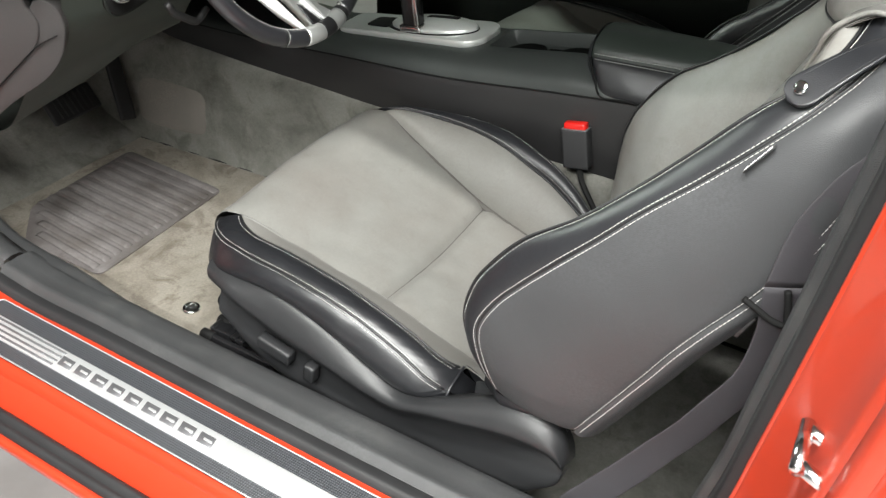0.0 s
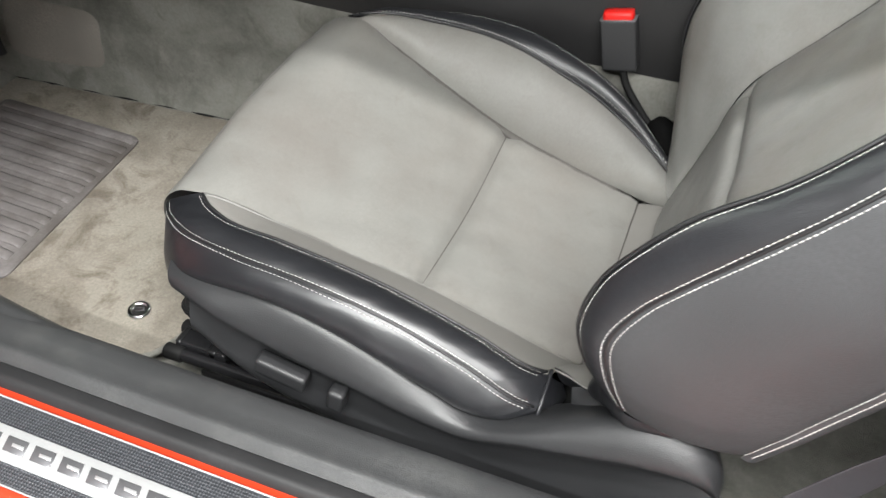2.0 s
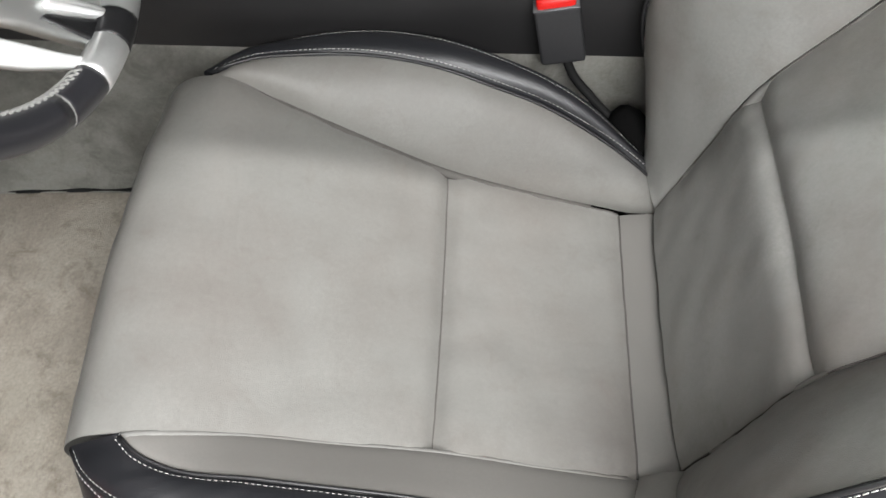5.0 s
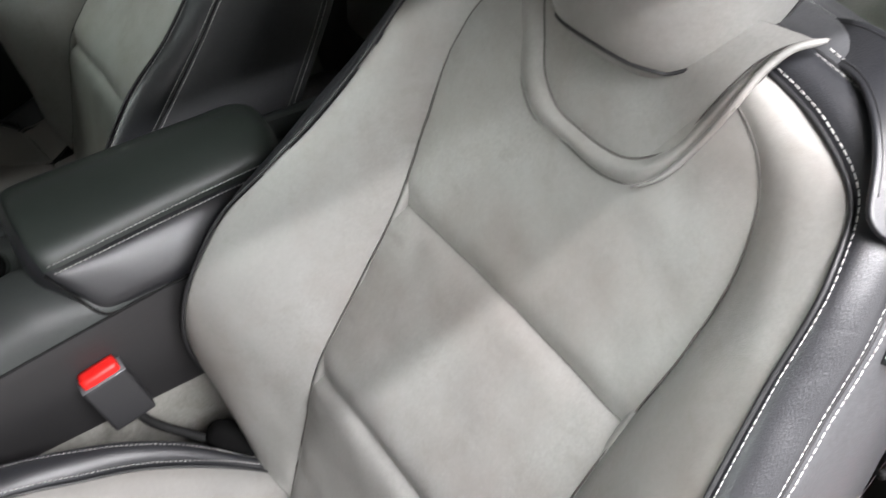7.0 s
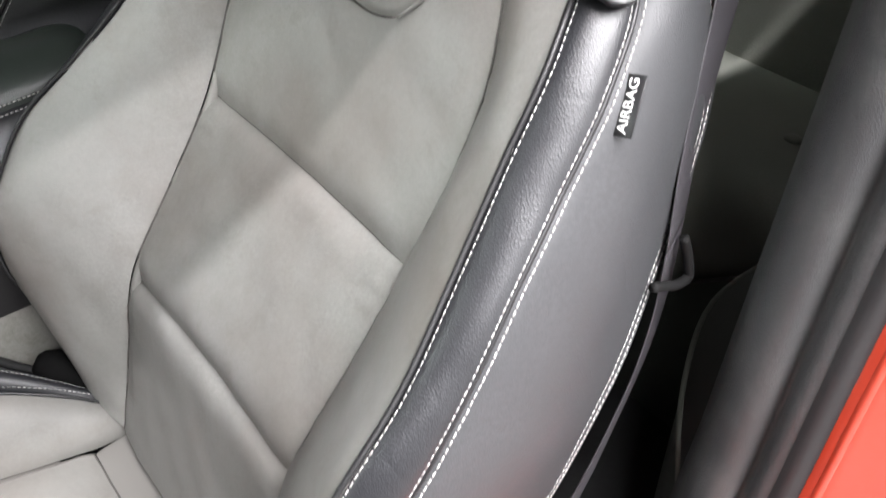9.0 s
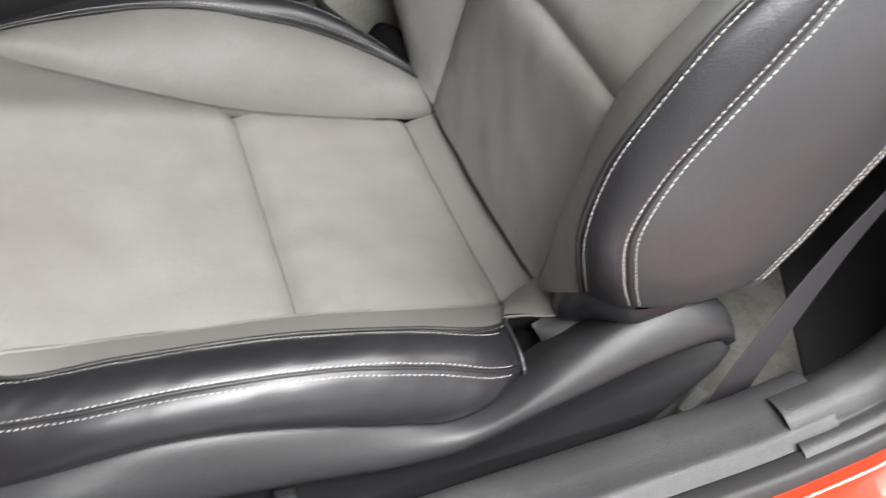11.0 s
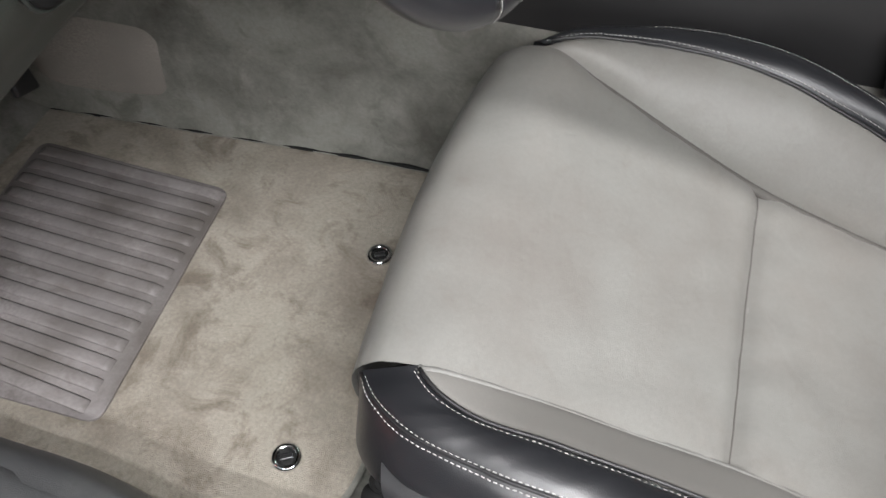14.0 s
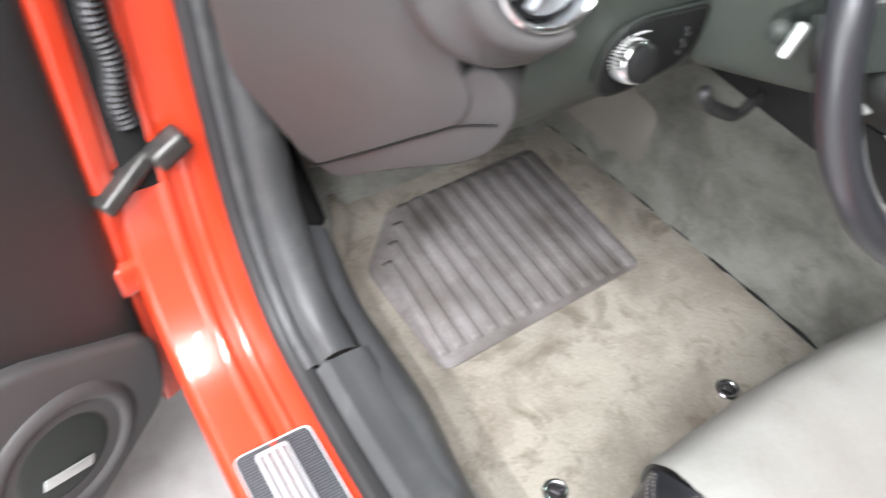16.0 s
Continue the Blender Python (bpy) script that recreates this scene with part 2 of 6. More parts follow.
def glass(name, tint):
    m = bpy.data.materials.new(name)
    m.use_nodes = True
    nt = m.node_tree
    b = nt.nodes["Principled BSDF"]
    b.inputs["Base Color"].default_value = (*tint, 1)
    b.inputs["Transmission Weight"].default_value = 1
    b.inputs["Roughness"].default_value = 0.0
    b.inputs["IOR"].default_value = 1.02
    return m


GLASS = glass("tinted_glass", (0.84, 0.96, 0.89))


# ---- shape helpers ----
def cr(pts, n, par=None):
    """A smooth curve through pts, at n even steps or at the given fractions of its length."""
    p = np.array(pts, float)
    d = np.r_[0, np.cumsum(np.linalg.norm(np.diff(p, axis=0), axis=1) + 1e-9)]
    t = (np.linspace(0, 1, n) if par is None else np.asarray(par)) * d[-1]
    if len(p) == 2:
        return p[0] + (t / d[-1])[:, None] * (p[1] - p[0])
    m = np.gradient(p, d, axis=0)
    k = np.clip(np.searchsorted(d, t, side="right") - 1, 0, len(p) - 2)
    h = d[k + 1] - d[k]
    s = ((t - d[k]) / h)[:, None]
    h = h[:, None]
    return (2 * s**3 - 3 * s**2 + 1) * p[k] + (s**3 - 2 * s**2 + s) * h * m[k] + (3 * s**2 - 2 * s**3) * p[k + 1] + (s**3 - s**2) * h * m[k + 1]


def spread(n):
    s = np.linspace(0, 1, n)
    return 0.35 * s + 0.65 * (0.5 - 0.5 * np.cos(np.pi * s))


def grid_normals(g):
    a, b = np.gradient(g, axis=0), np.gradient(g, axis=1)
    n = np.cross(a, b)
    return n / np.maximum(np.linalg.norm(n, axis=2, keepdims=True), 1e-12)


def uneven(g):
    """A gentle unevenness of soft covers, a few centimetres long, from place alone."""
    f = np.zeros(g.shape[:2])
    for k, (a, b, c, p, w) in enumerate(((61, 23, -37, 0.3, 1.0), (-29, 71, 33, 1.9, 0.9), (47, -55, 66, 4.1, 0.8), (113, 41, 75, 2.2, 0.5), (-57, 128, -49, 5.0, 0.45), (31, 19, 14, 0.9, 1.3))):
        f += w * np.sin(a * g[..., 0] + b * g[..., 1] + c * g[..., 2] + p + 1.3 * np.sin(19 * g[..., 1] + 23 * g[..., 0] + k))
    return f / 3.0


class Surf:
    """A smooth sheet through a family of curves, pulled in along the seams at its edges."""

    def __init__(self, curves, out, nu=60, nv=24, tuck=(0.006, 0.006, 0.006, 0.006), width=0.011, puff=0.0, even=False, soft=0.0):
        c = np.array([cr(k, nu, None if even else spread(nu)) for k in curves])
        par = np.linspace(0, 1, nv) if even else spread(nv)
        g = np.array([cr(c[:, i], nv, par) for i in range(nu)])
        n = grid_normals(g)
        self.flip = (n.reshape(-1, 3).mean(0) @ np.array(out, float)) < 0
        if self.flip:
            n = -n
        dv = np.linalg.norm(np.diff(g, axis=1), axis=2)
        du = np.linalg.norm(np.diff(g, axis=0), axis=2)
        v0 = np.concatenate([np.zeros((nu, 1)), np.cumsum(dv, 1)], 1)
        u0 = np.concatenate([np.zeros((1, nv)), np.cumsum(du, 0)], 0)
        v1, u1 = v0[:, -1:] - v0, u0[-1:] - u0
        off = np.zeros((nu, nv))
        for dist, depth in zip((u0, u1, v0, v1), tuck):
            if depth:
                off -= depth * np.exp(-((dist / width) ** 1.3))
        s = v0 / np.maximum(v0[:, -1:], 1e-9)
        off += puff * (4 * s * (1 - s)) * np.minimum(1, np.minimum(u0, u1) / 0.06)
        if soft:
            off += soft * uneven(g)
            for dist, along, depth in zip((v0, v1, u0, u1), (u0, u0, v0, v0), (tuck[2], tuck[3], tuck[0], tuck[1])):
                if depth:
                    off += 0.45 * soft * np.sin(along * 230 + 2.2 * np.sin(along * 61 + 1.0)) * np.exp(-((dist - 0.014) / 0.016) ** 2)
        self.flat, self.n = g, n
        self.g = g + n * off[..., None]
        self.v0, self.nu, self.nv = v0, nu, nv

    def line(self, inset, start=0.0, end=1.0):
        """Points and normals along the sheet, at a distance from its first long edge (from its last, if negative)."""
        out, nor = [], []
        for i in range(int(start * (self.nu - 1)), int(end * (self.nu - 1)) + 1):
            d = self.v0[i]
            x = inset if inset >= 0 else d[-1] + inset
            out.append([np.interp(x, d, self.g[i, :, k]) for k in range(3)])
            nor.append([np.interp(x, d, self.n[i, :, k]) for k in range(3)])
        return np.array(out), np.array(nor)

    def bm(self):
        b = bmesh.new()
        vs = [[b.verts.new(p) for p in row] for row in self.g]
        for i in range(self.nu - 1):
            for j in range(self.nv - 1):
                q = (vs[i][j], vs[i + 1][j], vs[i + 1][j + 1], vs[i][j + 1])
                b.faces.new(q[::-1] if self.flip else q)
        return b


MIRROR = [None]


def part(name, b, material, parent=None, label="", smooth=True):
    """Links a bmesh as one mesh object under a thing or a part."""
    if MIRROR[0] is not None:
        b.transform(MIRROR[0])
        if MIRROR[0].determinant() < 0:
            bmesh.ops.reverse_faces(b, faces=b.faces)
    me = bpy.data.meshes.new(name)
    b.to_mesh(me)
    b.free()
    me.materials.append(material)
    if smooth:
        me.polygons.foreach_set("use_smooth", [True] * len(me.polygons))
    ob = new(name, me)
    if parent is not None:
        ob.parent = parent
    if label:
        tagged(ob, label)
    return ob


def thing(name, label, category, kind="", group="", at=(0, 0, 0)):
    """An Empty that holds a thing's parts; its parts keep world places."""
    ob = new(name)
    return tagged(ob, label, category, group, kind)


def edged(ob, angle=35):
    m = ob.modifiers.new("edges", "EDGE_SPLIT")
    m.split_angle = radians(angle)
    return ob


def rbox(size, m=None, bevel=0.005, seg=2, taper=None):
    b = bmesh.new()
    bmesh.ops.create_cube(b, size=1)
    for v in b.verts:
        v.co = Vector((v.co.x * size[0], v.co.y * size[1], v.co.z * size[2]))
        if taper and v.co.z > 0:
            v.co.x *= taper
            v.co.y *= taper
    if bevel:
        bmesh.ops.bevel(b, geom=b.edges[:], offset=bevel, segments=seg, profile=0.7, affect="EDGES")
    if m is not None:
        b.transform(m)
    return b


def prism(outline, depth, m, bevel=0.003, seg=2):
    """An outline in its own x, y plane, made solid downwards by depth, its upper rim rounded."""
    b = bmesh.new()
    top = b.faces.new([b.verts.new((x, y, 0)) for x, y in outline])
    if top.normal.z < 0 or sum(x0 * y1 - x1 * y0 for (x0, y0), (x1, y1) in zip(outline, outline[1:] + outline[:1])) < 0:
        bmesh.ops.reverse_faces(b, faces=[top])
    b.normal_update()
    ret = bmesh.ops.extrude_face_region(b, geom=[top])
    low = [v for v in ret["geom"] if isinstance(v, bmesh.types.BMVert)]
    for v in low:
        v.co.z += 0
    for v in [v for v in b.verts if v not in low]:
        v.co.z -= depth
    b.normal_update()
    bmesh.ops.recalc_face_normals(b, faces=b.faces)
    if bevel:
        es = [e for e in b.edges if all(abs(v.co.z) < 1e-7 for v in e.verts)]
        bmesh.ops.bevel(b, geom=es, offset=bevel, segments=seg, profile=0.6, affect="EDGES")
    b.transform(m)
    return b


def rounded(poly, r, n=5):
    """A polygon's outline with its corners rounded."""
    out = []
    for i in range(len(poly)):
        p, a, c = (Vector(poly[k % len(poly)]) for k in (i, i - 1, i + 1))
        ra = min(r, (a - p).length * 0.48, (c - p).length * 0.48)
        s, e = p + (a - p).normalized() * ra, p + (c - p).normalized() * ra
        for k in range(n):
            t = k / (n - 1)
            q = (1 - t) ** 2 * s + 2 * t * (1 - t) * p + t * t * e
            out.append((q.x, q.y))
    return out


def circle(r, n=24, sx=1.0, sy=1.0):
    return [(r * sx * math.cos(2 * math.pi * k / n), r * sy * math.sin(2 * math.pi * k / n)) for k in range(n)]


def tube(pts, r, seg=10, closed=False, flat=1.0, up=(0, 0, 1), caps=True):
    """A round bar along pts; r is one radius or one for each point."""
    p = np.array(pts, float)
    n = len(p)
    rs = np.full(n, r) if np.isscalar(r) else np.array(r, float)
    tan = (np.roll(p, -1, 0) - np.roll(p, 1, 0)) if closed else np.gradient(p, axis=0)
    tan /= np.linalg.norm(tan, axis=1, keepdims=True)
    b = bmesh.new()
    rings = []
    a = np.cross(tan[0], up)
    if np.linalg.norm(a) < 0.1:
        a = np.cross(tan[0], (1, 0, 0))
    for i in range(n):
        a = a - (a @ tan[i]) * tan[i]
        a /= np.linalg.norm(a)
        c = np.cross(tan[i], a)
        rings.append([b.verts.new(p[i] + rs[i] * (math.cos(t) * a + flat * math.sin(t) * c)) for t in np.linspace(0, 2 * math.pi, seg, endpoint=False)])
    for i in range(n if closed else n - 1):
        q, w = rings[i], rings[(i + 1) % n]
        for k in range(seg):
            b.faces.new((q[k], q[(k + 1) % seg], w[(k + 1) % seg], w[k]))
    if not closed and caps:
        b.faces.new(rings[0][::-1])
        b.faces.new(rings[-1])
    bmesh.ops.recalc_face_normals(b, faces=b.faces)
    return b


def ribbon(pts, wide, thick, n=24, round_end=0.0):
    """A flat band along pts; wide gives the half-width vector at each point."""
    p, w = cr(pts, n), cr(wide, n)
    if round_end:
        d = np.r_[0, np.cumsum(np.linalg.norm(np.diff(p, axis=0), axis=1))]
        k = np.clip((d - d[-1] + round_end) / round_end, 0, 0.995)
        w = w * np.sqrt(1 - k * k)[:, None]
    tan = np.gradient(p, axis=0)
    nor = np.cross(tan, w)
    nor /= np.linalg.norm(nor, axis=1, keepdims=True)
    b = bmesh.new()
    rows = []
    for i in range(n):
        section = [(-1, 0.2), (-0.95, 0.5), (-0.86, 0.5), (0.86, 0.5), (0.95, 0.5), (1, 0.2), (1, -0.2), (0.95, -0.5), (0.86, -0.5), (-0.86, -0.5), (-0.95, -0.5), (-1, -0.2)]
        rows.append([b.verts.new(p[i] + w[i] * u + nor[i] * thick * v) for u, v in section])
    for q, r in zip(rows, rows[1:]):
        for k in range(12):
            b.faces.new((q[k], q[(k + 1) % 12], r[(k + 1) % 12], r[k]))
    b.faces.new(rows[0][::-1])
    b.faces.new(rows[-1])
    bmesh.ops.recalc_face_normals(b, faces=b.faces)
    return b


def lathe(profile, m, seg=28):
    """A turned shape: profile of (radius, height)."""
    b = bmesh.new()
    rings = [[b.verts.new((r * math.cos(t), r * math.sin(t), z)) for t in np.linspace(0, 2 * math.pi, seg, endpoint=False)] for r, z in profile]
    for q, w in zip(rings, rings[1:]):
        for k in range(seg):
            b.faces.new((q[k], q[(k + 1) % seg], w[(k + 1) % seg], w[k]))
    b.faces.new(rings[-1])
    b.faces.new(rings[0][::-1])
    bmesh.ops.recalc_face_normals(b, faces=b.faces)
    b.transform(m)
    return b


def facing(loc, z, up=(0, 0, 1)):
    """A frame at loc whose own z points along z and whose own y leans to up."""
    z = Vector(z).normalized()
    x = Vector(up).cross(z).normalized()
    y = z.cross(x)
    return Matrix.Translation(loc) @ Matrix((x, y, z)).transposed().to_4x4()


def stitch_row(pts, nor, step=0.0058, long=0.0041, r=0.0005):
    """A row of single stitches along a seam."""
    d = np.r_[0, np.cumsum(np.linalg.norm(np.diff(pts, axis=0), axis=1))]
    b = bmesh.new()
    for s in np.arange(step, d[-1] - step, step):
        a, c, m = (np.array([np.interp(x, d, pts[:, k]) for k in range(3)]) for x in (s - long / 2, s + long / 2, s))
        n = np.array([np.interp(s, d, nor[:, k]) for k in range(3)])
        n /= np.linalg.norm(n)
        t = (c - a) / np.linalg.norm(c - a)
        w = np.cross(n, t)
        ends = [b.verts.new(a - n * r * 0.5), b.verts.new(c - n * r * 0.5)]
        ring = []
        for e, k in ((a, 0.3), (c, -0.3)):
            e = e + (m - e) * 0.25
            ring.append([b.verts.new(e + q) for q in (w * r - n * r * 0.3, n * r * 1.1, -w * r - n * r * 0.3)])
        for k in range(3):
            j = (k + 1) % 3
            b.faces.new((ring[0][k], ring[0][j], ring[1][j], ring[1][k]))
            b.faces.new((ends[0], ring[0][j], ring[0][k]))
            b.faces.new((ends[1], ring[1][k], ring[1][j]))
    bmesh.ops.recalc_face_normals(b, faces=b.faces)
    return b


# ---- the garage ----
GROUND = -0.30
g = part("ground", rbox((14, 14, 0.1), pose(0, 0, GROUND - 0.05), 0), CONCRETE, smooth=False)
tagged(g, "worn grey concrete garage floor", "floor", kind="structure")
for k, (sx, sy, x, y) in enumerate(((14, 0.15, 0, 5), (14, 0.15, 0, -5), (0.15, 10, -6.5, 0), (0.15, 10, 6.5, 0))):
    w = part("wall_" + ("north", "south", "west", "east")[k], rbox((sx, sy, 3.6), pose(x, y, GROUND + 1.8), 0), WALL, smooth=False)
    tagged(w, "plain grey painted garage wall", "wall", kind="structure")
tagged(part("ceiling", rbox((14, 10, 0.1), pose(0, 0, 3.2), 0), WALL, smooth=False), "plain grey garage ceiling", "ceiling", kind="structure")

# ---- car body: sill, jambs and pillars swept along the door opening ----
OPENING = [(-0.995, 0.86), (-0.975, 0.62), (-0.955, 0.42), (-0.915, 0.26), (-0.83, 0.155), (-0.70, 0.124), (-0.45, 0.121), (-0.15, 0.121), (0.14, 0.122),
           (0.30, 0.123), (0.43, 0.128), (0.54, 0.158), (0.612, 0.258), (0.645, 0.39), (0.662, 0.54), (0.678, 0.70), (0.692, 0.85), (0.712, 1.05)]


def sweep(section, start=0.0, end=1.0, n=110, path=OPENING, recess=None):
    """A section of (inward, y) carried along the opening; inward points to the middle of the opening."""
    p = cr([(x, 0, z) for x, z in path], n, np.linspace(start, end, n))
    full = cr([(x, 0, z) for x, z in path], 400)
    b = bmesh.new()
    rows = []
    for i in range(n):
        k = int(np.argmin(np.linalg.norm(full - p[i], axis=1)))
        t = full[min(k + 2, 399)] - full[max(k - 2, 0)]
        t /= np.linalg.norm(t)
        nx, nz = -t[2], t[0]
        w = min(1, max(0, (p[i][0] - 0.44) / 0.16))
        w = w * w * (3 - 2 * w)
        rows.append([b.verts.new((p[i][0] + (a - w * q) * nx, y, p[i][2] + (a - w * q) * nz)) for (a, y), q in zip(section, recess or [0] * len(section))])
    for q, r in zip(rows, rows[1:]):
        for k in range(len(section) - 1):
            b.faces.new((q[k], q[k + 1], r[k + 1], r[k]))
    bmesh.ops.recalc_face_normals(b, faces=b.faces)
    return b


car = thing("red_car", "glossy red-orange car body with the driver's door open", "car")
RED_SECTION = [(-0.004, -0.470), (0.0, -0.484), (0.0, -0.500), (-0.002, -0.530), (-0.003, -0.598), (-0.006, -0.606), (-0.022, -0.612)]
part("sill_lip", sweep([(-0.022, -0.612), (-0.034, -0.624), (-0.058, -0.640), (-0.075, -0.646)], 0.32, recess=[0.036, 0.02, 0.005, 0]), RED, car)
part("door_jamb", sweep(RED_SECTION, recess=[0, 0, 0.006, 0.034, 0.044, 0.044, 0.036]), RED, car, "glossy red-orange painted door jamb and sill")
part("jamb_crease", sweep([(-0.001, -0.533), (0.004, -0.538), (0.0048, -0.545), (-0.001, -0.553)], 0.06, 0.31, 60), RED, car)
part("jamb_crease", sweep([(-0.002, -0.506), (0.0022, -0.510), (0.0024, -0.514), (-0.002, -0.520)], 0.15, 0.30, 40), RED, car)
part("rocker_seal", sweep([(-0.070, -0.640), (-0.058, -0.648), (-0.056, -0.656), (-0.066, -0.662), (-0.058, -0.668), (-0.062, -0.678), (-0.08, -0.682)], 0.31, 0.62), RUBBER, car, "black rubber seal along the rocker")
part("rocker_panel", sweep([(-0.078, -0.676), (-0.066, -0.683), (-0.068, -0.692), (-0.082, -0.696), (-0.096, -0.682), (-0.125, -0.60), (-0.14, -0.46)], 0.31, 0.64), RED, car)
part("quarter_panel", sweep([(-0.075, -0.646), (-0.085, -0.662), (-0.12, -0.685), (-0.30, -0.705), (-0.6, -0.70)], 0.585, 1.0), RED, car)
seal = [(-0.006, -0.444), (0.004, -0.447), (0.010, -0.453), (0.008, -0.459), (0.012, -0.466), (0.008, -0.474), (-0.001, -0.479), (-0.006, -0.482)]
part("door_seal", sweep(seal), RUBBER, car, "black rubber door weatherstrip")
sill_section = [(-0.13, -0.340), (-0.06, -0.352), (-0.005, -0.362), (0.008, -0.370), (0.014, -0.384), (0.016, -0.405), (0.015, -0.425), (0.018, -0.431), (0.015, -0.437), (0.006, -0.446), (-0.004, -0.470), (-0.012, -0.476)]
part("sill_trim", sweep(sill_section, 0.272, 0.676), SILL, car, "scuffed charcoal plastic sill trim")
wide = [(-0.10, -0.360), (-0.03, -0.368), (0.004, -0.378), (0.020, -0.396), (0.024, -0.415), (0.020, -0.432), (0.006, -0.436), (0.004, -0.440), (0.014, -0.446), (0.012, -0.458), (0.0, -0.470), (-0.01, -0.476)]
part("kick_trim", sweep(wide, 0.0, 0.271), SILL, car, "charcoal plastic trim of the front pillar")
part("pillar_trim", sweep([(a * 1.15 - 0.002, y) for a, y in wide], 0.66, 1.0), SILL, car, "grey plastic trim of the rear pillar")

part("sill_flare", Surf([[(-0.93, -0.372, 0.215), (-0.86, -0.374, 0.168), (-0.76, -0.377, 0.139), (-0.66, -0.380, 0.1345), (-0.56, -0.383, 0.133), (-0.46, -0.386, 0.131)],
                         [(-0.93, -0.345, 0.200), (-0.86, -0.350, 0.155), (-0.76, -0.352, 0.132), (-0.66, -0.353, 0.128), (-0.56, -0.364, 0.129), (-0.46, -0.376, 0.129)],
                         [(-0.93, -0.328, 0.160), (-0.86, -0.332, 0.120), (-0.76, -0.332, 0.105), (-0.66, -0.334, 0.105), (-0.56, -0.350, 0.112), (-0.46, -0.368, 0.122)],
                         [(-0.93, -0.322, 0.02), (-0.86, -0.325, -0.01), (-0.76, -0.326, -0.012), (-0.66, -0.328, -0.012), (-0.56, -0.342, -0.01), (-0.46, -0.362, 0.02)]], (0, 0.6, 1), 50, 24, (0, 0, 0, 0)).bm(), SILL, car, "scuffed charcoal sill trim widening at its front end")

# sill plate with its marks
plate = part("sill_plate", prism(rounded([(-0.684, -0.597), (0.30, -0.597), (0.30, -0.4925), (-0.684, -0.4925)], 0.012), 0.004, pose(0, 0, 0.1255), 0.0015), WEAVE, car, "black carbon-pattern sill plate")
part("plate_rim", tube([(x, y, 0.126) for x, y in rounded([(-0.684, -0.597), (0.30, -0.597), (0.30, -0.4925), (-0.684, -0.4925)], 0.012)], 0.0013, 6, closed=True), PLATE, plate)
part("plate_inlay", prism(rounded([(-0.676, -0.571), (0.28, -0.571), (0.28, -0.527), (-0.676, -0.527)], 0.006), 0.0035, pose(0, 0, 0.1282), 0.001), PLATE, plate, "bright brushed-metal strip")
for k in range(4):
    part("groove", rbox((0.215, 0.0045, 0.0012), pose(-0.562, -0.5645 + 0.0103 * k, 0.1285), 0.0004, 1), ETCH, plate)
for k in range(9):  # the maker's name, as plain slanting blocks
    x = -0.437 + 0.041 * k
    part("mark", prism([(x - 0.012, -0.5585), (x + 0.019, -0.5585), (x + 0.013, -0.5385), (x - 0.018, -0.5385)], 0.001, pose(0, 0, 0.1290), 0.0003, 1), ETCH, plate)
    part("mark_slot", prism([(x - 0.004, -0.5508), (x + 0.0135, -0.5508), (x + 0.0118, -0.5462), (x - 0.0057, -0.5462)], 0.0008, pose(0, 0, 0.1293), 0.0002, 1), PLATE, plate)

# striker, bolts and label on the rear jamb
sm = facing((0.737, -0.574, 0.616), (-0.93, -0.05, 0.36)) @ Matrix.Scale(0.92, 4)
st = part("striker_plate", rbox((0.085, 0.05, 0.008), sm @ pose(0, 0, 0.003), 0.003), CHROME, car, "chrome door striker")
for a in (-0.028, 0.028):
    part("striker_pin", tube([sm @ Vector((a, 0, 0)), sm @ Vector((a * 0.9, 0.002, 0.045))], 0.0075, 12), CHROME, st)
    part("striker_bolt", lathe([(0.011, 0), (0.011, 0.006), (0.005, 0.007)], sm @ pose(a, -0.012, 0.006), 12), CHROME, st)
part("striker_bar", tube([sm @ Vector((-0.034, 0.002, 0.046)), sm @ Vector((0.034, 0.002, 0.046))], 0.0068, 12), CHROME, st)
for place, r in (((0.578, -0.531, 0.151), 0.012), ((0.652, -0.560, 0.262), 0.014)):
    part("body_plug", lathe([(r * 1.25, -0.002), (r * 1.25, 0.002), (r, 0.003), (r * 0.8, 0.006), (r * 0.3, 0.007)], facing(place, (-0.5, -0.45, 0.72) if r < 0.013 else (-0.84, -0.2, 0.5))), RED, car)
for loop in ([(0.612, -0.526, 0.196), (0.582, -0.502, 0.193), (0.564, -0.497, 0.174), (0.556, -0.506, 0.158), (0.556, -0.524, 0.146), (0.566, -0.545, 0.140), (0.590, -0.556, 0.152), (0.611, -0.548, 0.180)],
             [(0.632, -0.500, 0.262), (0.652, -0.522, 0.290), (0.664, -0.556, 0.300), (0.660, -0.585, 0.272), (0.642, -0.580, 0.236), (0.628, -0.540, 0.226), (0.624, -0.510, 0.240)]):
    part("jamb_bead", tube(cr(loop + loop[:1], 60)[:-1], 0.0042, 8, closed=True), RED, car)
part("jamb_flange", sweep([(-0.002, -0.4855), (0.0012, -0.4885), (0.0014, -0.4925), (-0.003, -0.4955)], 0.3, 1.0, recess=[0, 0.001, 0.002, 0.004]), RED, car)
lm = facing((0.670, -0.541, 0.318), (-0.965, 0, 0.26))
lab = part("tyre_label", rbox((0.075, 0.11, 0.0012), lm, 0.0003, 1), WHITE, car, "white and yellow tyre information sticker")
part("label_band", rbox((0.07, 0.018, 0.0012), lm @ pose(0, 0.036, 0.0007), 0.0002, 1), YELLOW, lab)
part("label_disc", lathe([(0.013, 0), (0.013, 0.0012)], lm @ pose(-0.018, -0.005, 0.0003)), ETCH, lab)
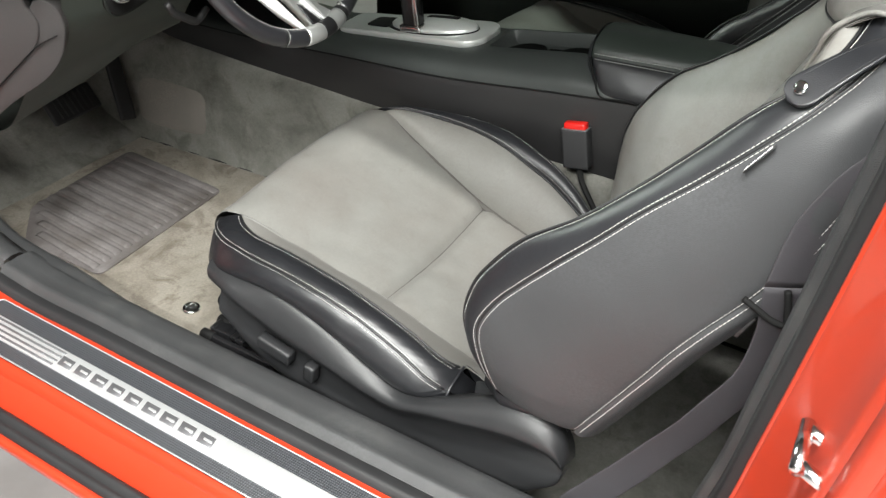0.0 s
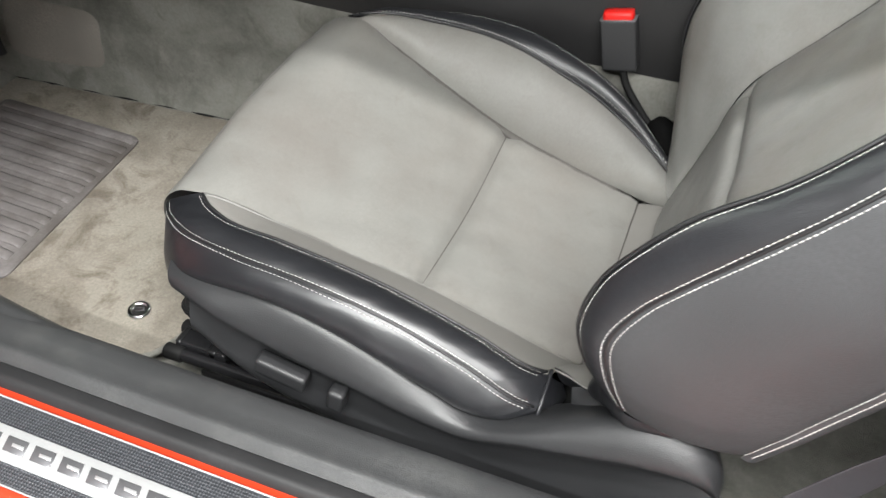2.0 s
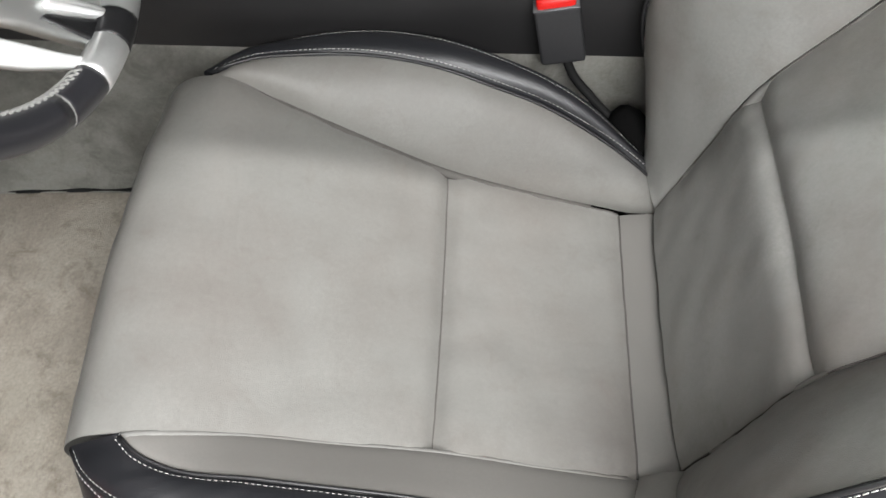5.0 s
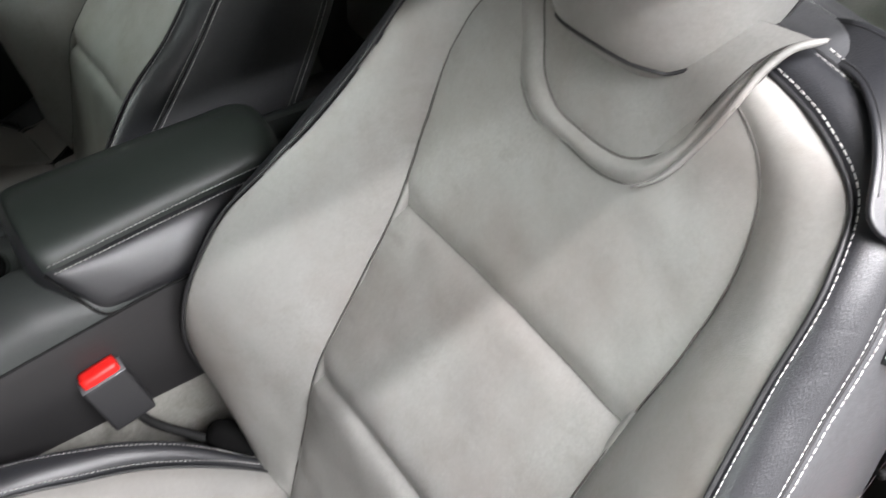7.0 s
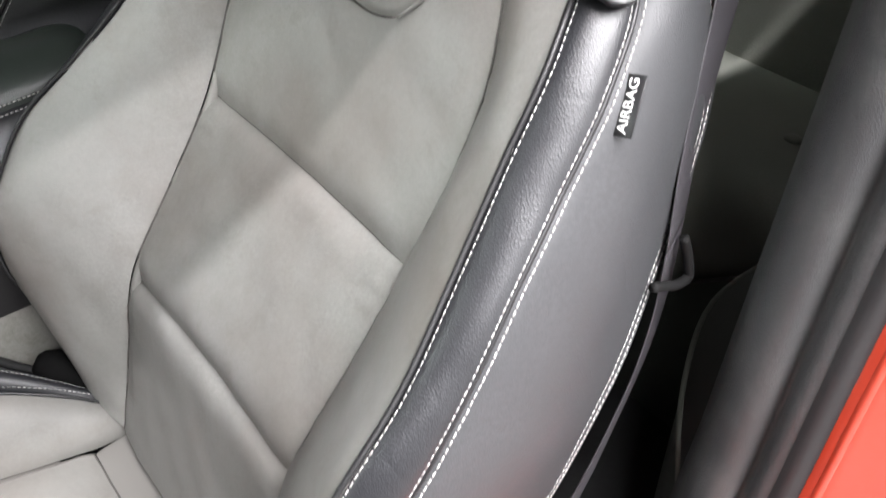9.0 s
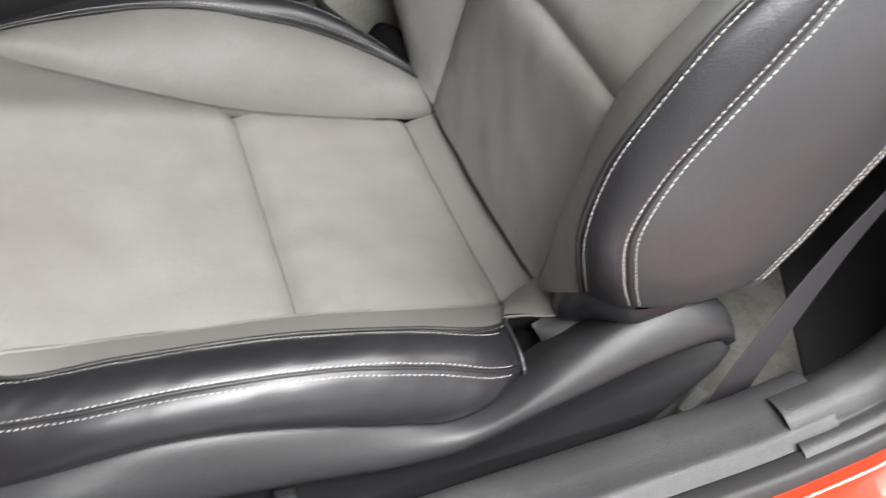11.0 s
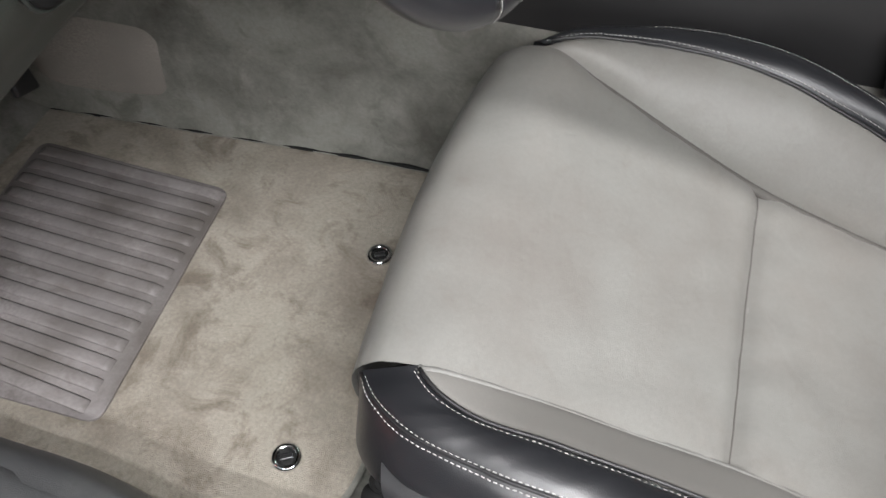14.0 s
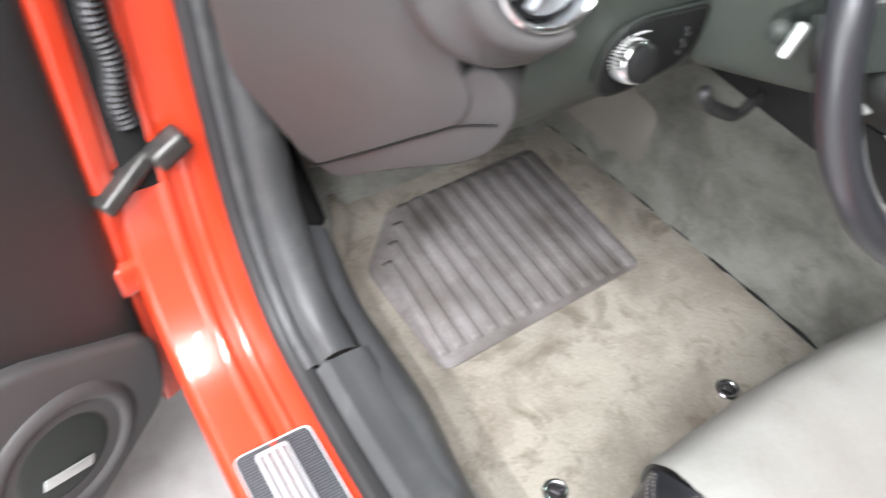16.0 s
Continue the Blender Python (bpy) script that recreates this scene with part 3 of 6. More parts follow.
for k in range(4):
    part("label_line", rbox((0.03, 0.003, 0.001), lm @ pose(0.014, 0.012 - 0.012 * k, 0.0005), 0, 1), ETCH, lab)

# road wheels
for x in (-1.95, 1.25):
    for y in (-0.50, 1.405):
        wmx = facing((x, y, 0.035), (0, -1 if y < 0 else 1, 0))
        tyre = part("tyre", lathe([(0.20, -0.10), (0.30, -0.11), (0.335, -0.09), (0.335, 0.09), (0.30, 0.11), (0.23, 0.10)], wmx, 40), RUBBER, car)
        part("rim", lathe([(0.23, 0.05), (0.235, 0.10), (0.22, 0.09), (0.10, 0.06), (0.04, 0.07)], wmx, 40), SATIN, tyre)

# roof, screen and far side
EDGE = [(-0.36, -0.262, 1.085), (0.1, -0.262, 1.118), (0.6, -0.262, 1.115), (1.25, -0.252, 1.055)]
FAR = [(x, 2 * 0.4525 - y, z) for x, y, z in EDGE]
CROWN = [(-0.48, 0.4525, 1.14), (0.1, 0.4525, 1.19), (0.6, 0.4525, 1.188), (1.32, 0.4525, 1.115)]
NEAR = [(-0.45, 0.0, 1.125), (0.1, 0.0, 1.168), (0.6, 0.0, 1.166), (1.3, 0.0, 1.098)]
part("roof", Surf([EDGE, NEAR, CROWN, [(x, 2 * 0.4525 - y, z) for x, y, z in NEAR], FAR], (0, 0, 1), 40, 30, (0, 0, 0, 0)).bm(), RED, car, "red roof")
part("headliner", Surf([[(x, y + 0.004, z - 0.004) for x, y, z in EDGE], [(x, y, z - 0.03) for x, y, z in CROWN], [(x, y - 0.004, z - 0.004) for x, y, z in FAR]], (0, 0, -1), 30, 20, (0, 0, 0, 0)).bm(), REAR, car, "grey headliner")
for y0, y1 in ((-0.52, -0.262), (1.425, 1.167)):
    part("windscreen_pillar", tube(cr([(-1.45, y0, 0.70), (-1.0, (y0 * 2 + y1) / 3, 0.90), (-0.36, y1, 1.085)], 16), 0.035, 12), DASH, car)
wind = part("windscreen", Surf([[(-1.45, -0.5, 0.70), (-0.36, -0.25, 1.085)], [(-1.6, 0.45, 0.70), (-0.48, 0.45, 1.14)], [(-1.45, 1.4, 0.70), (-0.36, 1.155, 1.085)]], (-1, 0, 1), 20, 20, (0, 0, 0, 0)).bm(), GLASS, car, "green-tinted windscreen")
wind.visible_shadow = False
back = part("rear_window", Surf([[(1.25, -0.252, 1.055), (1.62, -0.24, 0.95)], [(1.32, 0.4525, 1.115), (1.66, 0.4525, 0.96)], [(1.25, 1.157, 1.055), (1.62, 1.145, 0.95)]], (1, 0, 1), 12, 16, (0, 0, 0, 0)).bm(), GLASS, car, "green-tinted rear window")
back.visible_shadow = False
part("bonnet", rbox((1.3, 1.75, 0.3), pose(-2.15, 0.45, 0.5), 0.08, 4), RED, car)
part("passenger_door", rbox((1.9, 0.12, 0.98), pose(-0.15, 1.42, 0.30), 0.03, 3), DASH, car, "dark passenger door trim")
part("scuttle", rbox((0.55, 1.86, 0.1), pose(-1.35, 0.45, 0.66), 0.03, 3), DASH, car)
part("firewall", rbox((0.05, 1.86, 0.9), pose(-1.50, 0.45, 0.35), 0.01), DARK, car)
part("rear_bulkhead", rbox((0.05, 1.86, 1.0), pose(1.62, 0.45, 0.45), 0.01), REAR, car)
part("underbody", rbox((3.0, 1.7, 0.05), pose(0.0, 0.45, -0.09), 0.01), DARK, car)
LOW = [(0.62, -0.40, 0.30), (0.74, -0.30, 0.335), (0.86, -0.243, 0.342), (1.0, -0.243, 0.344), (1.6, -0.245, 0.35)]
part("rear_side_panel", Surf([[(x, y, -0.05) for x, y, z in LOW], [(x, y, 0.15) for x, y, z in LOW], LOW], (0, 1, 0), 30, 12, (0, 0, 0, 0.004)).bm(), PANEL, car, "black lower rear side panel")
part("panel_edge", tube(cr(LOW, 40), 0.0035, 8), REAR, car)
part("rear_side_trim", Surf([LOW, [(0.64, -0.405, 0.40), (0.78, -0.36, 0.41), (0.9, -0.33, 0.42), (1.0, -0.33, 0.42), (1.6, -0.33, 0.42)], [(0.68, -0.40, 0.62), (0.85, -0.42, 0.64), (1.0, -0.42, 0.66), (1.2, -0.42, 0.66), (1.6, -0.42, 0.68)],
                             [(0.74, -0.36, 0.80), (0.85, -0.36, 0.82), (1.0, -0.36, 0.84), (1.2, -0.36, 0.84), (1.6, -0.34, 0.86)], [(0.8, -0.27, 1.06), (0.9, -0.27, 1.06), (1.1, -0.26, 1.06), (1.3, -0.25, 1.04), (1.6, -0.24, 1.0)]], (0, 1, 0), 30, 30, (0, 0, 0, 0)).bm(), MAUVE, car, "dark grey rear side trim")
# unseen mirror of the near trim, added to stop light leaking in
part("far_rear_closure", Surf([[(0.62, 1.31, -0.05), (1.6, 1.31, -0.05)], [(0.64, 1.33, 0.5), (1.6, 1.33, 0.5)], [(0.78, 1.17, 1.06), (1.6, 1.15, 1.0)]], (0, -1, 0), 20, 20, (0, 0, 0, 0)).bm(), REAR, car)

# ---- cabin floor ----
fl = part("floor", Surf([[(-1.45, -0.42, 0.26), (-1.25, -0.40, 0.04), (-1.1, -0.39, -0.012), (0, -0.39, -0.014), (1.6, -0.39, -0.012)], [(-1.45, 0.0, 0.30), (-1.25, 0.0, 0.05), (-1.1, 0.0, -0.012), (0, 0, -0.014), (1.6, 0, -0.012)],
                        [(-1.45, 0.30, 0.30), (-1.25, 0.30, 0.05), (-1.1, 0.31, -0.012), (0, 0.31, -0.014), (1.6, 0.31, -0.012)]], (0, 0, 1), 70, 30, (0, 0, 0, 0), even=True).bm(), CARPET2)
tagged(fl, "light grey carpet on the car floor", "carpet", kind="structure")
tun = part("tunnel_carpet", Surf([[(-1.45, 0.235, 0.30), (-1.25, 0.245, 0.04), (-1.1, 0.258, -0.012), (-0.85, 0.275, -0.013), (-0.5, 0.305, -0.013), (1.0, 0.32, -0.013)],
                                  [(-1.45, 0.255, 0.40), (-1.25, 0.27, 0.20), (-1.1, 0.285, 0.12), (-0.85, 0.296, 0.12), (-0.5, 0.322, 0.13), (1.0, 0.33, 0.13)],
                                  [(-1.45, 0.30, 0.50), (-1.25, 0.31, 0.36), (-1.1, 0.318, 0.30), (-0.85, 0.332, 0.285), (-0.5, 0.345, 0.285), (1.0, 0.345, 0.285)],
                                  [(-1.45, 0.40, 0.52), (-1.25, 0.40, 0.40), (-1.1, 0.40, 0.33), (-0.85, 0.40, 0.30), (-0.5, 0.40, 0.295), (1.0, 0.40, 0.295)]], (0, -1, 0.3), 60, 30, (0, 0, 0, 0), even=True).bm(), CARPET2)
tagged(tun, "grey carpet covering the transmission tunnel", "carpet", kind="structure")
pd = part("tunnel_pad", Surf([[(-1.15, 0.264, 0.05), (-1.03, 0.271, 0.05), (-0.905, 0.279, 0.06)], [(-1.15, 0.277, 0.12), (-1.03, 0.283, 0.125), (-0.905, 0.290, 0.14)], [(-1.14, 0.290, 0.195), (-1.03, 0.296, 0.20), (-0.905, 0.304, 0.21)]], (0, -1, 0), 20, 14, (0.004, 0.004, 0.004, 0.004)).bm(), HEEL)
tagged(pd, "worn brownish heel pad on the tunnel carpet", "carpet pad", kind="structure")
fp = part("floor_passenger", rbox((2.4, 0.85, 0.02), pose(-0.25, 0.98, -0.022), 0), CARPET2)
tagged(fp, "grey carpet on the passenger side floor", "carpet", kind="structure")

# ---- floor mat ----
mat_thing = thing("floor_mat", "stained beige carpet floor mat with a ribbed heel pad", "mat")
outline = rounded([(-1.16, 0.255), (-0.60, 0.292), (-0.391, 0.297), (-0.391, -0.16), (-0.394, -0.23), (-0.415, -0.285), (-0.46, -0.308), (-0.60, -0.315), (-0.95, -0.322), (-1.0, -0.31), (-1.04, -0.27), (-1.10, -0.235), (-1.16, -0.23)], 0.02)
part("mat_carpet", prism(outline, 0.013, pose(0, 0, 0.0), 0.005, 3), CARPET, mat_thing)
part("mat_binding", tube([(x, y, -0.006) for x, y in outline], 0.0055, 8, closed=True), CARPET2, mat_thing)
part("mat_lip", tube(cr([(-0.93, -0.322, 0.0), (-0.99, -0.312, 0.006), (-1.035, -0.272, 0.010), (-1.09, -0.238, 0.014), (-1.155, -0.228, 0.016)], 30), [0.004] * 3 + [0.017] * 24 + [0.008] * 3, 12, flat=0.6), CARPET, mat_thing)
part("mat_gap", tube(np.array((0, 0.0, 0)) + cr([(-1.155, 0.258, -0.004), (-1.0, 0.268, -0.005), (-0.85, 0.280, -0.003), (-0.7, 0.287, -0.005), (-0.55, 0.297, -0.003), (-0.40, 0.300, -0.004)], 60), [0.0042 + 0.0014 * math.sin(k * 0.9) + 0.0008 * math.sin(k * 0.37) for k in range(60)], 8), DARK, mat_thing)
pad = part("heel_pad", prism(rounded([(-1.098, 0.180), (-0.751, 0.168), (-0.732, -0.247), (-0.975, -0.252), (-1.083, -0.150)], 0.022), 0.006, pose(0, 0, 0.004), 0.002), PAD, mat_thing, "grey ribbed rubber heel pad with dark wear")
for k in range(13):
    y = -0.230 + 0.0318 * k
    x0 = -0.967 if y < -0.235 else max(-1.085, -0.967 - (y + 0.235) * 1.15) if y < -0.13 else -1.085
    part("rib", tube([(x0, y * 0.98 + 0.012, 0.004), (x0 + 0.01, y * 0.98 + 0.012, 0.0065), (-0.77, y, 0.0065), (-0.757, y, 0.003)], 0.0105, 10, flat=0.22), PAD, pad)
for y in (-0.218, 0.115):
    gr = part("grommet", lathe([(0.0115, -0.002), (0.0115, 0.002), (0.014, 0.0045), (0.0175, 0.0042), (0.0195, 0.001), (0.0195, -0.003)], pose(-0.484, y, 0.001), 32), CHROME, mat_thing, "chrome ring eyelet")
    part("grommet_core", lathe([(0.0116, -0.002), (0.0116, 0.0005), (0.005, 0.0012)], pose(-0.484, y, 0.001)), DARK, gr)
    part("retainer", rbox((0.016, 0.007, 0.004), pose(-0.484, y, 0.003, 0, 0, 30), 0.0015), STEEL, gr)


# ---- seats ----
def flip(pts, c=-0.008):
    return [(x, 2 * c - y, z) for x, y, z in pts]


def build_seat(name, label, guide):
    seat = thing(name, label, "car seat", group="front seats")
    I = [(-0.330, 0.215, 0.15), (-0.362, 0.217, 0.225), (-0.360, 0.219, 0.290), (-0.330, 0.219, 0.333), (-0.287, 0.218, 0.346), (-0.2, 0.206, 0.308), (-0.1, 0.190, 0.264), (0.0, 0.178, 0.222), (0.11, 0.173, 0.187), (0.222, 0.171, 0.155)]
    M = [(-0.340, 0.0, 0.14), (-0.380, 0.0, 0.22), (-0.379, 0.0, 0.275), (-0.350, 0.0, 0.315), (-0.29, 0.0, 0.323), (-0.2, 0.0, 0.293), (-0.1, 0.0, 0.253), (0.0, 0.0, 0.214), (0.11, 0.0, 0.18), (0.222, -0.005, 0.149)]
    O = [(-0.335, -0.222, 0.15), (-0.366, -0.226, 0.225), (-0.364, -0.228, 0.277), (-0.338, -0.226, 0.305), (-0.300, -0.222, 0.312), (-0.2, -0.204, 0.278), (-0.1, -0.200, 0.254), (0.0, -0.195, 0.230), (0.11, -0.194, 0.195), (0.222, -0.190, 0.156)]
    up = (0, 0, 1)
    def dense(k):
        d = cr(k, 201)
        return d, [int(np.argmin(np.linalg.norm(d - np.array(q), axis=1))) for q in k]
    (Id, ik), (Md, mk), (Od, ok) = dense(I), dense(M), dense(O)
    c_front = Surf([d[:n[7] + 1] for d, n in ((Id, ik), (Md, mk), (Od, ok))], (-0.4, 0, 1), 90, 40, (0, 0.013, 0.004, 0.001), width=0.012, soft=0.0011)
    cushion = part("cushion_front_panel", c_front.bm(), WORN_DIM, seat, "light grey leather seat cushion, slightly creased")
    c_rear = Surf([d[n[7]:] for d, n in ((Id, ik), (Md, mk), (Od, ok))], up, 40, 40, (0.013, 0.004, 0.004, 0.001), width=0.012, soft=0.0013)
    part("cushion_rear_panel", c_rear.bm(), WORN_DIM, seat)
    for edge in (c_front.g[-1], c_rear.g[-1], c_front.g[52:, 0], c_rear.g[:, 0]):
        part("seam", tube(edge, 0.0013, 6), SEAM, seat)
    part("cushion_back_strip", Surf([[k[9], (k[9][0] + 0.035, k[9][1], k[9][2] + 0.002), (k[9][0] + 0.075, k[9][1], k[9][2] + 0.012)] for k in (I, M, O)], up, 12, 30, (0.004, 0, 0.004, 0.002)).bm(), GREY2, seat)
    # filler cords; the inner seam's is dark, for the shade in its gap
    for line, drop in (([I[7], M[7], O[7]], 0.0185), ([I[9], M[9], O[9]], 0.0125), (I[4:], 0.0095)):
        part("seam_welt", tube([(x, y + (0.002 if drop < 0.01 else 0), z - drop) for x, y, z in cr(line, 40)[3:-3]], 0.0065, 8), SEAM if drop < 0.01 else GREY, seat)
    R = [(-0.290, 0.221, 0.347), (-0.240, 0.244, 0.347), (-0.195, 0.254, 0.344), (-0.140, 0.264, 0.338), (-0.065, 0.262, 0.333), (-0.006, 0.253, 0.325), (0.050, 0.246, 0.306), (0.1055, 0.241, 0.284), (0.165, 0.229, 0.254), (0.236, 0.206, 0.212), (0.288, 0.188, 0.168)]
    E = [(-0.305, 0.230, 0.338), (-0.266, 0.270, 0.333), (-0.188, 0.297, 0.336), (-0.124, 0.309, 0.337), (-0.065, 0.307, 0.338), (-0.003, 0.293, 0.338), (0.055, 0.281, 0.325), (0.1126, 0.267, 0.307), (0.165, 0.254, 0.279), (0.246, 0.227, 0.208), (0.298, 0.205, 0.158)]
    low = [(x, y + 0.004, max(0.1, z - 0.14)) for x, y, z in E]
    b_in = Surf([np.vstack([Id[ik[4]:], [(0.287, 0.172, 0.148)]]), R], (0, -0.3, 1), 60, 22, (0.002, 0.002, 0.005, 0.004), puff=0.010, soft=0.0011)
    part("inner_bolster", b_in.bm(), WORN_DIM, seat)
    b_top = Surf([R, E], (0, 0.2, 1), 60, 14, (0, 0, 0.004, 0.003), width=0.006, puff=0.006)
    part("inner_bolster_band", b_top.bm(), BAND, seat, "black leather band with white stitching")
    part("inner_side", Surf([E, low], (0, 1, 0), 50, 14, (0, 0, 0.003, 0)).bm(), BAND, seat)
    U = [(-0.300, -0.224, 0.314), (-0.275, -0.243, 0.313), (-0.25, -0.252, 0.309), (-0.16, -0.258, 0.303), (-0.014, -0.262, 0.281), (0.096, -0.264, 0.247), (0.180, -0.264, 0.216), (0.193, -0.256, 0.208)]
    L = [(-0.358, -0.229, 0.283), (-0.340, -0.252, 0.290), (-0.302, -0.280, 0.298), (-0.212, -0.302, 0.302), (-0.12, -0.309, 0.301), (0.028, -0.313, 0.272), (0.1, -0.314, 0.243), (0.170, -0.314, 0.207), (0.193, -0.306, 0.194)]
    B = [(-0.372, -0.212, 0.165), (-0.358, -0.258, 0.172), (-0.332, -0.288, 0.190), (-0.296, -0.308, 0.232), (-0.225, -0.322, 0.259), (-0.128, -0.327, 0.262), (-0.028, -0.330, 0.234), (0.06, -0.330, 0.195), (0.113, -0.328, 0.172), (0.160, -0.319, 0.169), (0.188, -0.304, 0.172)]
    part("outer_strip", Surf([Od[ok[4]:ok[9] + 1], U + [(0.197, -0.248, 0.206)]], (0, 0.2, 1), 50, 12, (0, 0, 0.002, 0.003), width=0.006).bm(), GREY2, seat)
    part("strip_welt", tube([(x, y - 0.003, z - 0.006) for x, y, z in Od[ok[4]:ok[9]:4]], 0.0062, 8), GREY, seat)
    o_top = Surf([U, L], (0, -0.3, 1), 90, 20, (0, 0, 0.004, 0.003), width=0.006, puff=0.007, soft=0.0007)
    part("outer_bolster_top", o_top.bm(), BLACK, seat, "black leather cushion side with white double stitching")
    o_side = Surf([L, B], (0, -1, 0.3), 90, 20, (0, 0, 0.003, 0.003), width=0.006, puff=0.008, soft=0.0008)
    part("outer_bolster_side", o_side.bm(), BLACK, seat)
    part("cushion_end", Surf([[(0.184, -0.262, 0.214), (0.198, -0.25, 0.19), (0.208, -0.23, 0.16)], [(0.190, -0.30, 0.19), (0.206, -0.28, 0.17), (0.216, -0.24, 0.15)], [(0.186, -0.29, 0.178), (0.198, -0.27, 0.15), (0.208, -0.25, 0.13)]], (1, -0.5, 0), 10, 10, (0, 0, 0, 0)).bm(), BLACK, seat)
    part("end_welt", tube(cr([(0.194, -0.252, 0.208), (0.195, -0.270, 0.205), (0.195, -0.298, 0.197), (0.194, -0.308, 0.188), (0.188, -0.306, 0.176), (0.172, -0.314, 0.170), (0.150, -0.321, 0.168)], 30), [0.0026] * 18 + [0.0024, 0.0022, 0.002, 0.0018, 0.0016, 0.0014, 0.0012, 0.001, 0.0008, 0.0006, 0.0005, 0.0005], 8), BAND, seat, "rolled leather edge at the end of the cushion")
    HEM = [(0.195, -0.249, 0.208), (0.205, -0.252, 0.209), (0.218, -0.254, 0.207), (0.232, -0.259, 0.206), (0.252, -0.266, 0.208), (0.290, -0.270, 0.214)]
    part("cushion_skirt", Surf([[(0.221, -0.189, 0.159), (0.232, -0.188, 0.165), (0.250, -0.188, 0.177), (0.272, -0.190, 0.190), (0.305, -0.192, 0.204), (0.340, -0.194, 0.214)], [(0.208, -0.222, 0.190), (0.218, -0.224, 0.192), (0.234, -0.228, 0.196), (0.252, -0.232, 0.203), (0.280, -0.236, 0.214), (0.318, -0.240, 0.226)], HEM], (0, -0.3, 1), 30, 18, (0, 0, 0, 0), soft=0.0016).bm(), GREY2, seat, "loose grey leather skirt at the back of the cushion")
    part("skirt_hem", tube(cr(HEM, 30), 0.0008, 8), GREY2, seat)
    part("skirt_lining", Surf([[(x, y + 0.001, z - 0.001) for x, y, z in HEM], [(x + 0.006, y + 0.004, z - 0.018) for x, y, z in HEM], [(x + 0.014, y + 0.014, z - 0.042) for x, y, z in HEM]], (0, -1, 0), 24, 12, (0, 0, 0, 0), soft=0.0022).bm(), BLACK, seat)
    part("recliner_cloth", Surf([[(0.222, -0.258, 0.196), (0.252, -0.258, 0.206), (0.302, -0.288, 0.212), (0.330, -0.300, 0.222)], [(0.226, -0.270, 0.190), (0.250, -0.282, 0.196), (0.285, -0.304, 0.204), (0.330, -0.312, 0.218)], [(0.230, -0.278, 0.178), (0.246, -0.296, 0.180), (0.268, -0.312, 0.184), (0.325, -0.322, 0.206)]], (0, -0.6, 1), 24, 12, (0, 0, 0, 0), soft=0.0016).bm(), TRIM, seat, "dark grey cloth over the recliner joint")
    for s, ins, u0, u1 in ((b_top, 0.007, 0.03, 0.9), (b_top, -0.004, 0.1, 0.9), (o_top, 0.0075, 0.02, 0.97), (o_top, -0.006, 0.02, 0.97), (o_side, 0.005, 0.02, 0.97)):
        part("stitching", stitch_row(*s.line(ins, u0, u1)), THREAD, seat)
    for line in (o_top.flat[:, 0], b_top.flat[:, 0], o_side.g[:, 0]):
        part("piping", tube(cr(line[2:-2], 60), 0.0022, 6), PIPE, seat)
    # side valance and switches
    T = [(-0.312, -0.298, 0.250), (-0.225, -0.320, 0.256), (-0.128, -0.325, 0.257), (-0.028, -0.327, 0.229), (0.06, -0.328, 0.188), (0.12, -0.330, 0.170), (0.155, -0.331, 0.178), (0.195, -0.330, 0.197), (0.235, -0.327, 0.217), (0.295, -0.324, 0.241), (0.340, -0.323, 0.253), (0.374, -0.326, 0.247), (0.398, -0.331, 0.229), (0.411, -0.335, 0.204), (0.415, -0.338, 0.186)]
    K = [(-0.300, -0.325, 0.232), (-0.240, -0.344, 0.232), (-0.15, -0.349, 0.205), (-0.03, -0.351, 0.178), (0.06, -0.352, 0.158), (0.11, -0.352, 0.154), (0.175, -0.353, 0.174), (0.25, -0.353, 0.193), (0.33, -0.353, 0.212), (0.372, -0.352, 0.213), (0.398, -0.349, 0.203), (0.412, -0.343, 0.184)]
    Lw = [(-0.288, -0.316, 0.150), (-0.2, -0.324, 0.100), (-0.1, -0.325, 0.062), (0.046, -0.326, 0.040), (0.2, -0.328, 0.042), (0.325, -0.330, 0.056), (0.378, -0.333, 0.104), (0.408, -0.336, 0.140), (0.415, -0.338, 0.170)]
    Tin = [(x, y + 0.055, z - (0.03 if x < 0.17 else 0.030)) for x, y, z in T]
    val = part("side_valance", Surf([Tin, T, [((a[0] + c[0]) / 2, (a[1] + c[1]) / 2 - 0.004, (a[2] + c[2]) / 2 + 0.004) for a, c in zip(cr(T, 24), cr(K, 24))], K], (0, -0.6, 1), 80, 34, (0, 0, 0, 0.003), width=0.005).bm(), TRIM, seat, "dark grey plastic side valance")
    part("valance_side", Surf([K, [(x, y + 0.010, z - 0.012) for x, y, z in K], [(a[0] * 0.8 + c[0] * 0.2, a[1] + 0.024, a[2] * 0.72 + c[2] * 0.28) for a, c in zip(cr(K, 24), cr(Lw, 24))], Lw, [(x, y + 0.03, z - 0.01) for x, y, z in Lw]], (0, -1, 0), 80, 24, (0, 0, 0.002, 0), width=0.005).bm(), TRIM, val)
    part("seat_switch", rbox((0.072, 0.022, 0.027), pose(-0.138, -0.338, 0.150, 0, 11, 0), 0.006, 3), TRIM, val, "long power-seat switch")
    part("seat_switch", rbox((0.022, 0.022, 0.036), pose(-0.059, -0.340, 0.136, 0, 9, 0), 0.006, 3), TRIM, val, "short power-seat switch")
    part("lower_frame", rbox((0.50, 0.52, 0.085), pose(-0.02, 0.0, 0.075), 0.02), DARK, seat)
